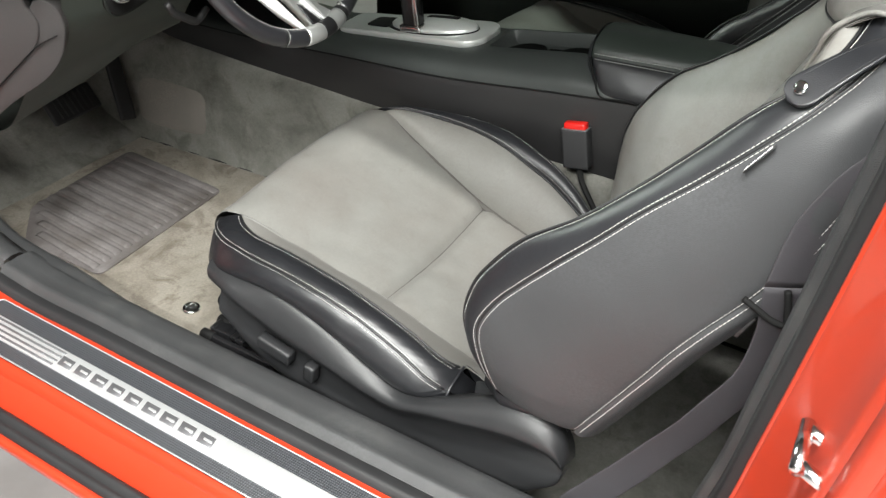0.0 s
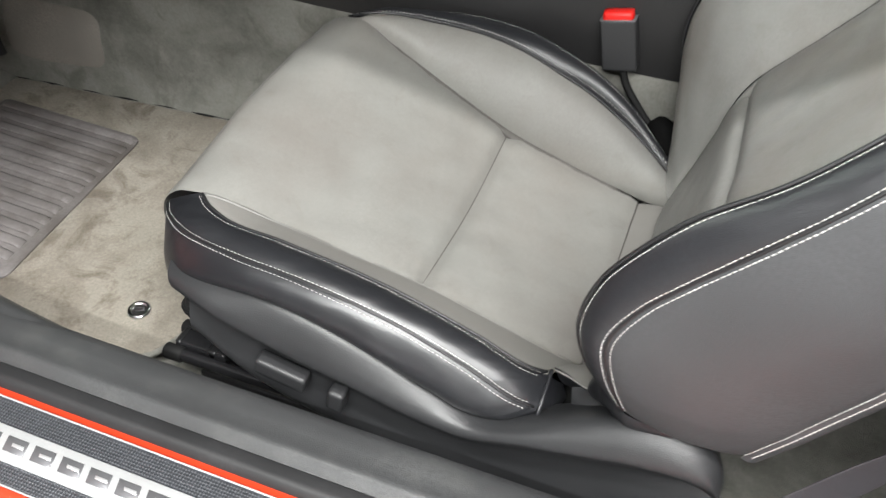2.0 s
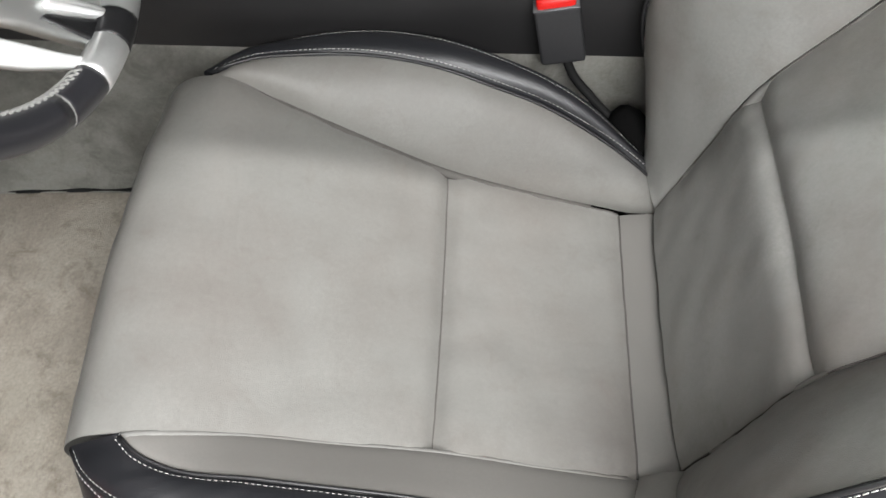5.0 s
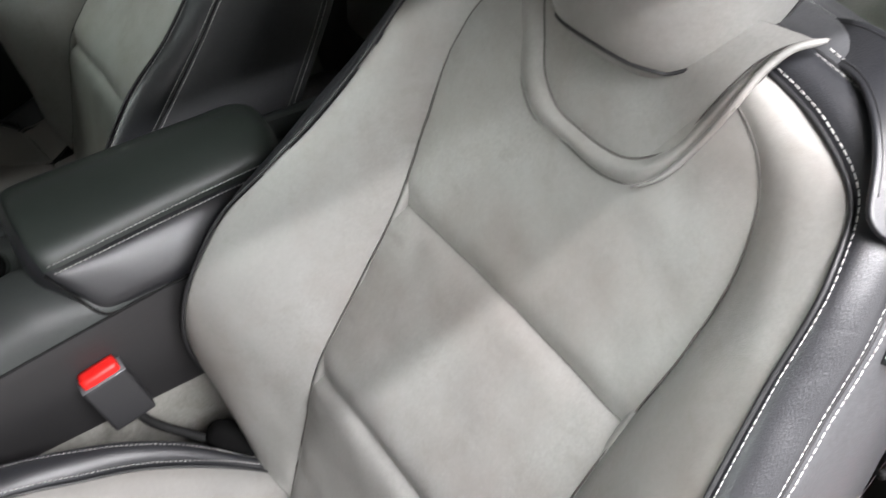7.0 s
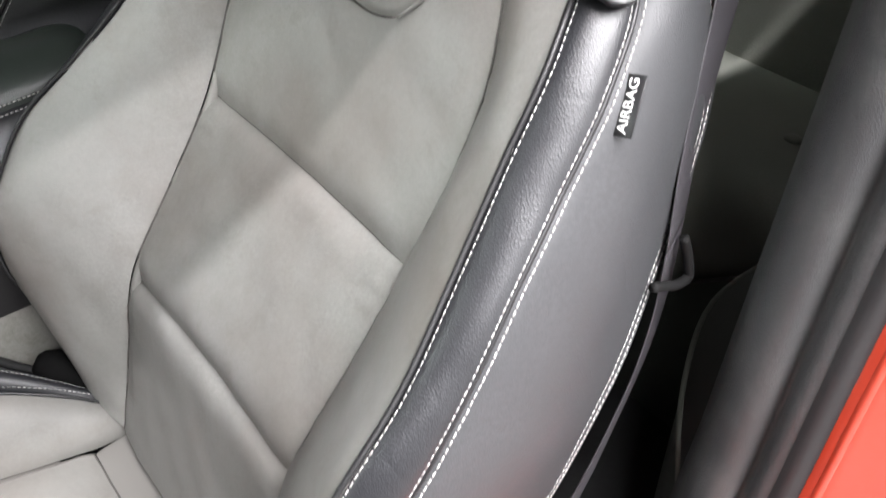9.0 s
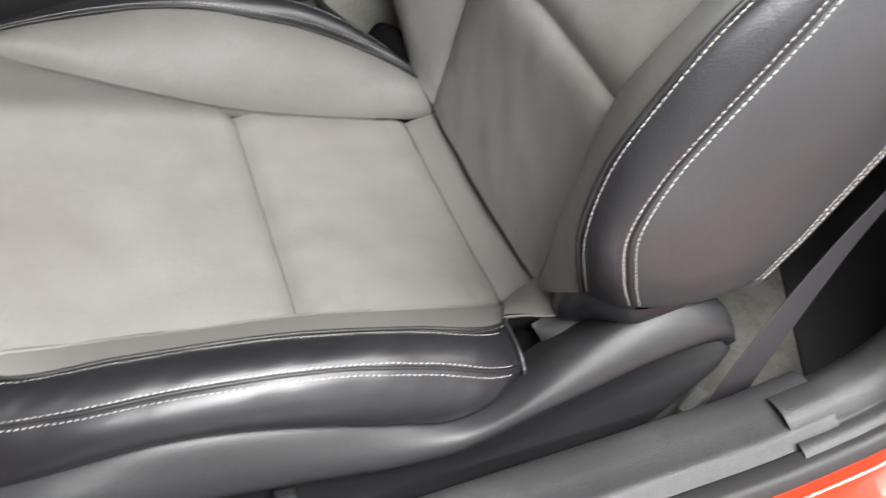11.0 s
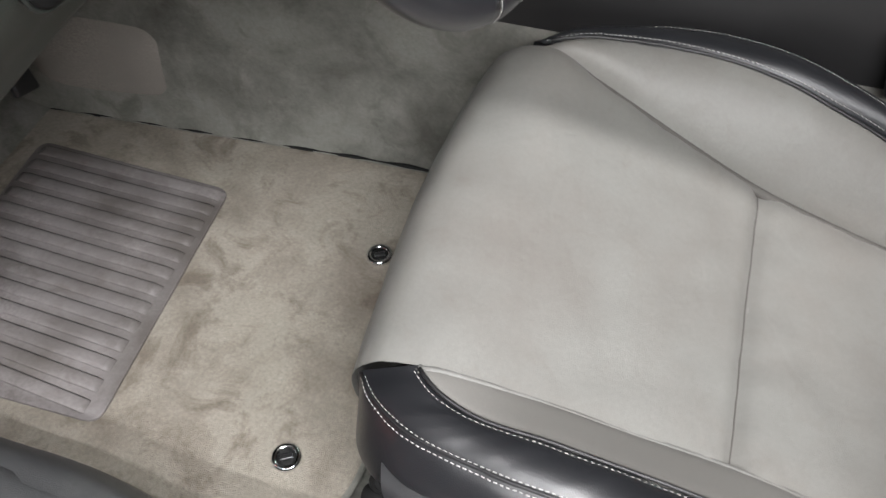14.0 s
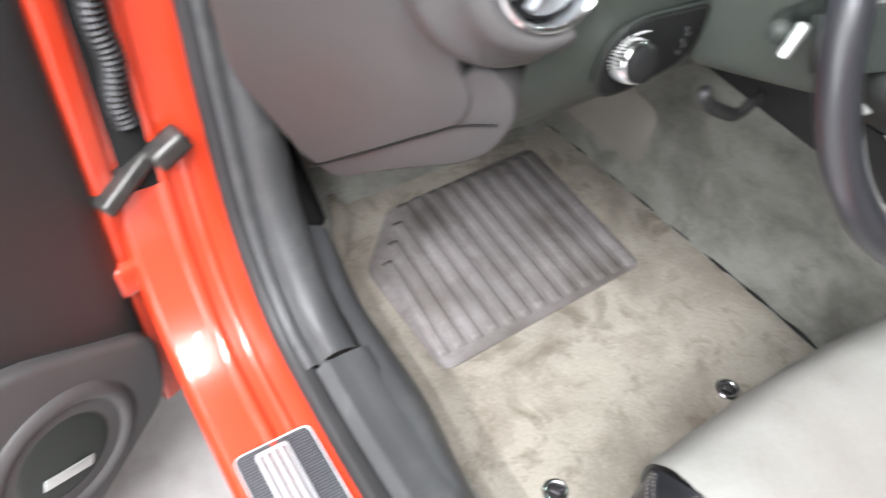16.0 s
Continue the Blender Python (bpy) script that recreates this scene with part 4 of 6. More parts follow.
    part("recliner_boot", Surf([[(0.21, -0.29, 0.13), (0.24, -0.30, 0.160), (0.30, -0.31, 0.190), (0.40, -0.30, 0.21)], [(0.21, -0.25, 0.14), (0.24, -0.26, 0.170), (0.30, -0.26, 0.205), (0.40, -0.25, 0.23)], [(0.21, -0.19, 0.13), (0.25, -0.19, 0.17), (0.31, -0.19, 0.2), (0.40, -0.19, 0.2)]], up, 24, 16, (0, 0, 0, 0)).bm(), DARK, seat)
    for y in (-0.301, -0.252, 0.236, 0.285):
        rail = part("seat_rail", tube([(x, y, 0.050) for x in (-0.356, -0.344, 0.33, 0.35)], [0.0085, 0.0095, 0.0095, 0.0085], 14, flat=1.1), GLOSS, seat, "glossy black steel seat rail")
        part("rail_cap", tube([(x, y, 0.050) for x in (-0.366, -0.363, -0.338, -0.335)], [0.0085, 0.012, 0.012, 0.0105], 14, flat=1.05), DARK, rail)
    for y in (-0.276, 0.26):
        part("rail_channel", rbox((0.64, 0.056, 0.042), pose(0.01, y, 0.008), 0.004), STEEL, seat, "dark steel seat track")
    part("seat_motor", rbox((0.085, 0.030, 0.026), pose(-0.312, -0.277, 0.052), 0.006, 3), GLOSS, seat, "dark clear-lacquered adjuster motor")
    for x, w in ((-0.348, 0.008), (-0.292, 0.014)):
        part("motor_clamp", rbox((w, 0.030, 0.0285), pose(x, -0.277, 0.052), 0.003), STEEL, seat)
    part("adjuster_screw", tube(cr([(-0.29, -0.277, 0.058), (-0.20, -0.277, 0.066)], 12), [0.006, 0.0075] * 6, 10), CHROME, seat)
    part("wire_sleeve", tube(cr([(-0.318, -0.262, 0.140), (-0.338, -0.258, 0.112), (-0.330, -0.250, 0.088), (-0.300, -0.245, 0.078)], 60), [0.0105 + 0.0022 * (1 if k % 6 < 3 else -1) for k in range(60)], 12), DARK, seat, "black corrugated cable sleeve")

    # backrest
    S = [(0.262, -0.184, 0.17), (0.30, -0.181, 0.30), (0.328, -0.179, 0.398), (0.40, -0.178, 0.485), (0.466, -0.177, 0.566), (0.513, -0.188, 0.655), (0.548, -0.190, 0.735), (0.566, -0.179, 0.778), (0.574, -0.158, 0.812), (0.582, -0.112, 0.838), (0.588, -0.008, 0.848)]
    Pp = [(0.252, -0.294, 0.270), (0.236, -0.310, 0.318), (0.224, -0.319, 0.380), (0.238, -0.320, 0.450), (0.268, -0.321, 0.502), (0.302, -0.320, 0.546), (0.375, -0.307, 0.603), (0.430, -0.290, 0.655), (0.484, -0.275, 0.714), (0.544, -0.260, 0.783), (0.580, -0.238, 0.812), (0.600, -0.190, 0.834), (0.610, -0.12, 0.850), (0.612, -0.008, 0.858)]
    D = [(0.290, -0.331, 0.267), (0.268, -0.342, 0.33), (0.259, -0.347, 0.391), (0.283, -0.346, 0.447), (0.317, -0.346, 0.493), (0.352, -0.345, 0.535), (0.410, -0.338, 0.600), (0.456, -0.327, 0.652), (0.51, -0.312, 0.705), (0.558, -0.300, 0.757), (0.603, -0.276, 0.806), (0.632, -0.235, 0.838), (0.646, -0.14, 0.860), (0.648, -0.008, 0.866)]
    Rr = [(0.420, -0.333, 0.257), (0.45, -0.339, 0.316), (0.479, -0.342, 0.373), (0.506, -0.345, 0.426), (0.531, -0.346, 0.476), (0.560, -0.343, 0.525), (0.598, -0.330, 0.58), (0.636, -0.318, 0.65), (0.662, -0.306, 0.715), (0.675, -0.290, 0.768), (0.681, -0.262, 0.812), (0.690, -0.21, 0.842), (0.695, -0.11, 0.862), (0.695, -0.008, 0.868)]
    S2, P2, D2, R2 = (flip(k) for k in (S, Pp, D, Rr))
    S2 = [(x, y + float(np.interp(z, (0.30, 0.40, 0.56, 0.74, 0.79, 0.84), (0.0, -0.002, 0.024, 0.018, 0.014, 0.0))), z) for x, y, z in S2]
    fwd = (-1, 0, 0.5)
    Sd, S2d = cr(S, 81), cr(S2, 81)
    cut = [0] + [int(np.argmin(np.linalg.norm(Sd - np.array(S[k]), axis=1))) for k in (2, 4)] + [80]
    for k, nm in enumerate(("lumbar_panel", "mid_back_panel", "upper_back_panel")):
        i, j = cut[k], cut[k + 1] + 1
        mids = (Sd[i:j] + S2d[i:j]) / 2 + np.linspace(0.004 if k else -0.004, 0.004, j - i)[:, None] * np.array((1, 0, 0))
        pan = Surf([Sd[i:j], mids, S2d[i:j]], fwd, 50, 44, ((0.0, 0.010, 0.010)[k], (0.012, 0.011, 0.001)[k], 0.003, 0.003), width=(0.014, 0.014, 0.013)[k], soft=0.0012)
        part(nm, pan.bm(), GREY, seat, "" if k else "light grey leather backrest")
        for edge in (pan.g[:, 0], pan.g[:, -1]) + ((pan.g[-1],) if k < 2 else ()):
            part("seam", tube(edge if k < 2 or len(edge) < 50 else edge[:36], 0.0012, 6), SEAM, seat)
    for line in (Sd, S2d, [Sd[cut[1]] - np.array((0.005, 0, -0.002)), (Sd[cut[1]] + S2d[cut[1]]) / 2, S2d[cut[1]]], [Sd[cut[2]], (Sd[cut[2]] + S2d[cut[2]]) / 2 + np.array((0.004, 0, 0)), S2d[cut[2]]]):
        part("seam_welt", tube(cr(line, 60)[4:-4] + (np.array((0.009, 0, -0.004)) if len(line) > 10 else np.array((0.021, 0, -0.010))), 0.0068, 8), GREY, seat)
    for cs, cp, cd, cr_, s in ((S, Pp, D, Rr, -1), (S2, P2, D2, R2, 1)):
        swell = np.interp(np.linspace(0, 1, 60), [0, 0.55, 0.8, 1], [1, 1, 0.35, 0.1])
        mid = [((a[0] + b[0]) / 2 - 0.012 * q, (a[1] + b[1]) / 2 + s * 0.006 * q, (a[2] + b[2]) / 2 + 0.004 * q) for a, b, q in zip(cr(cs, 60), cr(cp, 60), swell)]
        bol = Surf([cr(cs, 81), mid, cp], (-1, -s * 0.3, 0.4), 90, 30, (0, 0, 0.003, 0.003), width=0.009, puff=0.003, soft=0.0012)
        part("back_bolster", bol.bm(), GREY, seat)
        band = Surf([cp, cd], (-0.6, s, 0.3), 110, 16, (0, 0, 0.004, 0.003), width=0.006, puff=0.006, soft=0.0004)
        part("bolster_band", band.bm(), BAND, seat, "charcoal leather band with white stitching")
        sd = Surf([cd, [((a[0] + b[0]) / 2, (a[1] + b[1]) / 2 + s * 0.008, (a[2] + b[2]) / 2) for a, b in zip(cr(cd, 14), cr(cr_, 14))], cr_], (0.2, s, 0.2), 110, 30, (0.004, 0, 0.003, 0.003), width=0.006, puff=0.006, soft=0.0006)
        part("backrest_side", sd.bm(), SIDE, seat, "black leather backrest side")
        edge = Surf([cr_, [(x + 0.012, y - s * 0.004, z - 0.004) for x, y, z in cr_], [(x + 0.030, y - s * 0.022, z - 0.006) for x, y, z in cr_]], (1, s, 0), 110, 12, (0, 0, 0.003, 0), width=0.005)
        part("rear_edge_band", edge.bm(), SIDE, seat)
        for q, ins, u0, u1 in ((band, 0.006, 0.02, 0.86), (band, -0.005, 0.02, 0.8), (sd, 0.006, 0.02, 0.8), (sd, -0.0035, 0.02, 0.92), (edge, 0.006, 0.02, 0.7)):
            part("stitching", stitch_row(*q.line(ins, u0, u1), 0.0062, 0.0054, 0.0007), THREAD, seat)
        for line in (band.flat[:, 0], sd.g[:, 0]):
            part("piping", tube(cr(line[1:-2], 70), 0.0023, 6), PIPE, seat)
    part("rear_shell", Surf([[(x + 0.028, y + 0.022, z - 0.006) for x, y, z in Rr], [(x + 0.07, -0.008, z) for x, y, z in Rr], [(x + 0.028, y - 0.022, z - 0.006) for x, y, z in R2]], (1, 0, 0.3), 60, 30, (0, 0, 0.003, 0.003)).bm(), BAND, seat)
    part("lower_flap", Surf([[(0.250, -0.248, 0.226), (0.245, -0.264, 0.240), (0.254, -0.290, 0.268), (0.290, -0.328, 0.266), (0.345, -0.331, 0.262)],
                             [(0.247, -0.250, 0.210), (0.244, -0.268, 0.216), (0.262, -0.297, 0.240), (0.300, -0.327, 0.246), (0.347, -0.329, 0.252)],
                             [(0.256, -0.246, 0.190), (0.258, -0.258, 0.192), (0.280, -0.290, 0.212), (0.315, -0.315, 0.226), (0.350, -0.326, 0.242)]], (-0.5, -1, 0), 30, 14, (0, 0, 0.002, 0), soft=0.0016).bm(), BLACK, seat, "creased black leather flap under the backrest")
    # neck panel and head restraint
    OUT = [(0.600, 0.142, 0.850), (0.571, 0.120, 0.807), (0.565, 0.110, 0.781), (0.553, 0.093, 0.752), (0.543, 0.063, 0.728), (0.541, 0.005, 0.723), (0.540, -0.043, 0.721), (0.544, -0.073, 0.729), (0.552, -0.095, 0.749), (0.562, -0.110, 0.773), (0.571, -0.123, 0.806), (0.580, -0.134, 0.837), (0.600, -0.138, 0.857), (0.618, -0.143, 0.868), (0.635, -0.154, 0.873)]
    INN = [(0.606, 0.106, 0.858), (0.575, 0.085, 0.821), (0.569, 0.075, 0.797), (0.560, 0.060, 0.766), (0.552, 0.031, 0.749), (0.550, -0.005, 0.745), (0.550, -0.030, 0.744), (0.552, -0.060, 0.749), (0.559, -0.082, 0.763), (0.566, -0.097, 0.784), (0.573, -0.109, 0.812), (0.582, -0.120, 0.840), (0.600, -0.127, 0.859), (0.617, -0.136, 0.870), (0.633, -0.149, 0.8745)]
    rim = Surf([[(x + 0.004, y, z) for x, y, z in OUT], [((a[0] + b[0]) / 2 - 0.002, (a[1] + b[1]) / 2, (a[2] + b[2]) / 2) for a, b in zip(OUT, INN)], INN], fwd, 80, 14, (0, 0, 0.002, 0.002), width=0.005)
    part("neck_rim", rim.bm(), GREY, seat)
    top = [(0.612, -0.006, 0.866), (0.590, -0.006, 0.845), (0.574, -0.006, 0.815), (0.563, -0.006, 0.785), (0.556, -0.005, 0.762), INN[5]]
    neck = Surf([INN[:6], top, INN[:4:-1]], fwd, 30, 30, (0, 0, 0.002, 0.002), width=0.006)
    part("neck_panel", neck.bm(), GREY, seat)
    for edge in (rim.g[:, 0], rim.g[:, -1]):
        part("seam", tube(edge, 0.0011, 6), SEAM, seat)
    fold = cr([(0.545, -0.076, 0.731), (0.552, -0.096, 0.750), (0.560, -0.109, 0.773), (0.568, -0.123, 0.806), (0.576, -0.134, 0.838), (0.598, -0.137, 0.861), (0.614, -0.142, 0.871), (0.636, -0.153, 0.875)], 40)
    part("neck_fold", tube(fold + np.interp(np.linspace(0, 1, 40), [0, 0.6, 1], [0.0, 0.001, 0.0])[:, None] * np.array((1, 0, -1.2)), np.interp(np.linspace(0, 1, 40), [0, 0.2, 0.7, 0.95, 1], [0.001, 0.003, 0.0036, 0.0036, 0.002]), 10, flat=0.9), GREY, seat, "folded leather edge of the neck panel")
    hm = pose(0.632, 0.000, 0.896, 0, 24, 0)
    hb = bmesh.new()
    bmesh.ops.create_uvsphere(hb, u_segments=40, v_segments=28, radius=1)
    for v in hb.verts:
        c = v.co
        q = [math.copysign(abs(t) ** 0.62, t) for t in c]
        w = 0.108 * (1 - 0.16 * max(0, -q[2]))
        v.co = Vector((q[0] * 0.062 - 0.012 * q[1] ** 2 * -1, q[1] * w, q[2] * 0.105))
    hb.transform(hm)
    hr = part("head_restraint", hb, GREY, seat, "light grey leather head restraint")
    ring = []
    for a in np.linspace(0.56 * math.pi, 1.72 * math.pi, 70):
        low = float(np.interp(a / math.pi, (1.15, 1.34, 1.62), (-0.8, -0.74, 0.1)))
        c = Vector((math.sqrt(1 - low * low) * math.cos(a), math.sqrt(1 - low * low) * math.sin(a), low))
        q = [math.copysign(abs(t) ** 0.62, t) for t in c]
        ring.append(hm @ Vector((q[0] * 0.0625 + 0.012 * q[1] ** 2, q[1] * 0.1085 * (1 + 0.16 * q[2]), q[2] * 0.1055)))
    part("seam", tube(ring, 0.0018, 6), PIPE, hr)
    part("headrest_back", rbox((0.03, 0.19, 0.16), hm @ pose(0.052, 0, 0), 0.014, 3), BAND, hr)
    part("seam", tube([hm @ Vector((-0.0645, 0.03, z)) for z in np.linspace(-0.07, 0.07, 8)], 0.0013, 5), PIPE, hr)
    for y in (-0.085, 0.10):
        part("headrest_post", tube([(0.706, y, 0.825), (0.738, y, 0.98)], 0.0065, 12), BRIGHT, seat, "chrome headrest post")
        part("post_collar", lathe([(0.019, 0), (0.019, 0.008), (0.012, 0.016)], pose(0.708, y, 0.838, 0, 14, 0)), DARK, seat)
    if guide:
        path = [(0.672, -0.110, 0.842), (0.668, -0.146, 0.859), (0.654, -0.186, 0.866), (0.633, -0.219, 0.858), (0.609, -0.246, 0.842), (0.586, -0.266, 0.822), (0.571, -0.280, 0.808)]
        wide = [(0.013, 0.005, 0.013), (0.017, 0.0, 0.011), (0.0190, -0.007, 0.0045), (0.0178, -0.0115, -0.0025), (0.0172, -0.0132, -0.006), (0.0172, -0.0132, -0.007), (0.0172, -0.0132, -0.007)]
        gd = part("belt_guide", ribbon(path, wide, 0.005, 60, 0.022), BAND, seat, "charcoal leather belt guide strap with a chrome snap")
        pc, wc = cr(path, 60)[:52], cr(wide, 60)[:52]
        out = np.cross(np.gradient(pc, axis=0), wc)
        out /= np.linalg.norm(out, axis=1, keepdims=True)
        gn = np.array((-0.40, -0.75, 0.50))
        if out[-1] @ gn < 0:
            out = -out
        for sgn in (-1, 1):
            part("edge_groove", tube(pc + sgn * 0.74 * wc + out * 0.0024, 0.0006, 5), PIPE, gd)
        part("snap", lathe([(0.0078, 0), (0.0080, 0.0014), (0.0072, 0.0028), (0.004, 0.0034)], facing((0.581 - 0.001, -0.271 - 0.0018, 0.821 + 0.0012), gn)), CHROME, gd)
        tm = facing((0.5640, -0.3115, 0.7505), (-0.83, 0.07, 0.55), (0.024, 0.01, 0.027))
        tg = part("airbag_tag", rbox((0.0165, 0.042, 0.0016), tm, 0.0004, 1), PIPE, seat, "black woven tag with white lettering")
        fc = bpy.data.curves.new("tag_text", "FONT")
        fc.body, fc.size, fc.align_x, fc.align_y, fc.extrude = "AIRBAG", 0.0108, "CENTER", "CENTER", 0.0003
        tx = new("tag_text", fc)
        tx.data.materials.append(WHITE)
        tx.parent = tg
        tx.matrix_world = tm @ pose(0.0, 0, 0.0012, 0, 0, 90)
    return seat


build_seat("driver_seat", "grey and black leather driver seat with white stitching", True)
MIRROR[0] = Matrix.Translation((0.0, 0.905, 0.0)) @ Matrix.Diagonal((1, -1, 1, 1))
build_seat("passenger_seat", "grey and black leather front passenger seat", False)
MIRROR[0] = None

# black sheet on the floor, standing for the shade behind the driver seat
part("rear_footwell_shade", prism(rounded([(0.575, -0.385), (0.62, -0.385), (0.76, -0.29), (0.95, -0.24), (0.95, 0.20), (0.78, 0.20), (0.70, -0.09), (0.60, -0.295)], 0.02), 0.006, pose(0, 0, -0.0095), 0.002), RUBBER, car, "black sheet for the shade on the rear footwell floor")
part("floor_clip", rbox((0.045, 0.016, 0.012), pose(0.44, -0.289, -0.004, 0, 0, 25), 0.003), SATIN, car, "bright metal clip on the rear carpet")

# ---- buckle and belt ----
buckle = thing("seat_belt_buckle", "black seat belt buckle with a red release button", "buckle")
bm_ = facing((0.127, 0.318, 0.345), (-0.2, 0.06, 1.0), (0, 1, 0))
part("buckle_body", rbox((0.056, 0.028, 0.086), bm_ @ pose(0, 0, -0.010), 0.005, 3), BUCK, buckle)
part("button", rbox((0.048, 0.022, 0.022), bm_ @ pose(0, 0, 0.0345), 0.007, 2), REDBTN, buckle, "red release button")
part("buckle_seam", rbox((0.0565, 0.0285, 0.0014), bm_ @ pose(0, 0, 0.0325), 0.0004, 1), ETCH, buckle)
part("buckle_stalk", tube(cr([(0.138, 0.316, 0.298), (0.152, 0.308, 0.268), (0.178, 0.292, 0.244), (0.204, 0.275, 0.226), (0.226, 0.262, 0.216)], 20), 0.0062, 10), DARK, buckle, "black buckle cable")
part("buckle_anchor", lathe([(0.010, 0.045), (0.017, 0.040), (0.024, 0.026), (0.026, 0.006), (0.025, -0.014), (0.018, -0.024)], facing((0.240, 0.255, 0.212), (-0.62, 0.42, 0.55), (1, 0, 0)), 24), PITCH, buckle, "black rubber boot at the buckle anchor")

belt = thing("seat_belt", "dark grey seat belt webbing hanging beside the seat", "seat belt")
part("upper_webbing", ribbon([(0.800, -0.235, 0.940), (0.769, -0.245, 0.894), (0.737, -0.260, 0.848), (0.702, -0.279, 0.795), (0.664, -0.301, 0.747), (0.642, -0.313, 0.697), (0.630, -0.323, 0.612)],
                              [(0.0215, -0.006, -0.007), (0.0215, -0.005, -0.007), (0.0215, -0.003, -0.007), (0.0212, 0.001, -0.0065), (0.0210, 0.005, -0.005), (0.0213, 0.0080, -0.002), (0.0213, 0.0097, 0.0018)], 0.0016, 40), BELT, belt)
part("lower_webbing", ribbon([(0.630, -0.323, 0.612), (0.635, -0.319, 0.531), (0.626, -0.318, 0.465), (0.598, -0.32, 0.399), (0.5717, -0.32, 0.339), (0.5422, -0.32, 0.284), (0.5047, -0.325, 0.215), (0.4663, -0.335, 0.155), (0.441, -0.342, 0.115), (0.425, -0.345, 0.07)],
                              [(0.0213, 0.0097, 0.0018), (0.0216, 0.0094, -0.0003), (0.021, 0.0086, -0.006), (0.0203, 0.0078, -0.0089), (0.0202, 0.0071, -0.0098), (0.0198, 0.0062, -0.011), (0.0197, 0.0043, -0.0121), (0.0197, 0.0011, -0.0127), (0.0212, -0.0006, -0.0102), (0.0221, -0.0013, -0.0078)], 0.0016, 50), BELT, belt)
part("belt_loop", tube(cr([(0.634, -0.329, 0.612), (0.641, -0.333, 0.586), (0.6425, -0.335, 0.570), (0.627, -0.337, 0.572), (0.606, -0.338, 0.5825), (0.592, -0.338, 0.589)], 30), 0.0042, 10), DARK, belt, "black plastic belt loop")
part("loop_bracket", rbox((0.006, 0.004, 0.04), pose(0.601, -0.318, 0.536, 0, 22, 0), 0.0015), STEEL, belt)
part("belt_anchor", rbox((0.05, 0.012, 0.035), pose(0.424, -0.343, 0.05, 0, 18, 0), 0.004), STEEL, belt, "steel belt anchor at the floor")

# ---- centre console ----
con = thing("centre_console", "black centre console with stitched armrest and silver shifter plate", "console")
YC = 0.4525
xs = [-1.2, -0.75, -0.50, -0.19, 0.08, 0.24, 0.45, 0.62]
seamz = [0.345, 0.358, 0.376, 0.399, 0.436, 0.455, 0.465, 0.46]
topz = [0.36, 0.378, 0.403, 0.446, 0.492, 0.48, 0.478, 0.47]
part("lower_side", Surf([[(x, 0.336, 0.276) for x in xs], [(x, 0.330, (0.28 + z) / 2) for x, z in zip(xs, seamz)], [(x, 0.3345, z) for x, z in zip(xs, seamz)]], (0, -1, 0), 60, 16, (0, 0, 0, 0.003), width=0.006, even=True).bm(), LOWER, con, "black moulded console side")
across = [(0.3345, 0, 0), (0.3365, 0.2, 0), (0.343, 0.46, 0), (0.352, 0.64, 0), (0.366, 0.84, 0), (0.385, 1.0, 0), (0.402, 1.04, 0), (0.414, 1.05, 0), (0.419, 1.05, 0.05), (0.422, 1.05, 0.4), (0.424, 1.05, 1), (0.45, 1.05, 1), (0.50, 1.05, 1), (0.529, 1.05, 1), (0.531, 1.05, 0.4),
          (0.534, 1.05, 0.05), (0.540, 1.03, 0), (0.548, 0.9, 0), (0.560, 0.5, 0), (0.571, 0, 0)]
b = bmesh.new()
rows = []
for x in np.concatenate([np.linspace(-1.2, -0.15, 40), np.linspace(-0.14, 0.12, 40), np.linspace(0.14, 0.62, 16)]):
    zs, zt = float(np.interp(x, xs, seamz)), float(np.interp(x, xs, topz))
    dip = 0.032 * float(np.clip((x + 0.137) / 0.012, 0, 1))
    rows.append([b.verts.new((x, y, zs + (zt - zs) * k - dip * q)) for y, k, q in across])
for q, r in zip(rows, rows[1:]):
    for k in range(len(across) - 1):
        b.faces.new((q[k], r[k], r[k + 1], q[k + 1]))
bmesh.ops.recalc_face_normals(b, faces=b.faces)
if sum(f.normal.z for f in b.faces) < 0:
    bmesh.ops.reverse_faces(b, faces=b.faces)
edged(part("upper_side", b, CONSOLE, con, "black soft-touch console top with a cup trough"), 50)
part("far_side", Surf([[(x, 2 * YC - 0.335, z) for x, z in zip(xs, seamz)], [(x, 2 * YC - 0.335, 0.0) for x in xs]], (0, 1, 0), 20, 6, (0, 0, 0, 0)).bm(), DASH, con)
part("console_seam", tube(cr([(x, 0.3335, z) for x, z in zip(xs, seamz)], 50), 0.0018, 6), DARK, con)
LS = [(0.155, 0.334, 0.454), (0.20, 0.332, 0.457), (0.27, 0.331, 0.459), (0.36, 0.331, 0.460), (0.41, 0.332, 0.460), (0.425, 0.336, 0.458)]
L1 = [(0.113, 0.367, 0.514), (0.16, 0.368, 0.517), (0.25, 0.373, 0.521), (0.36, 0.379, 0.524), (0.41, 0.382, 0.524), (0.424, 0.386, 0.521)]
L2 = [(0.109, 0.382, 0.531), (0.16, 0.383, 0.534), (0.25, 0.387, 0.538), (0.36, 0.392, 0.541), (0.41, 0.394, 0.541), (0.427, 0.397, 0.536)]
L2b = [(0.107, 0.408, 0.544), (0.16, 0.408, 0.547), (0.25, 0.410, 0.550), (0.36, 0.413, 0.553), (0.41, 0.414, 0.553), (0.429, 0.415, 0.547)]
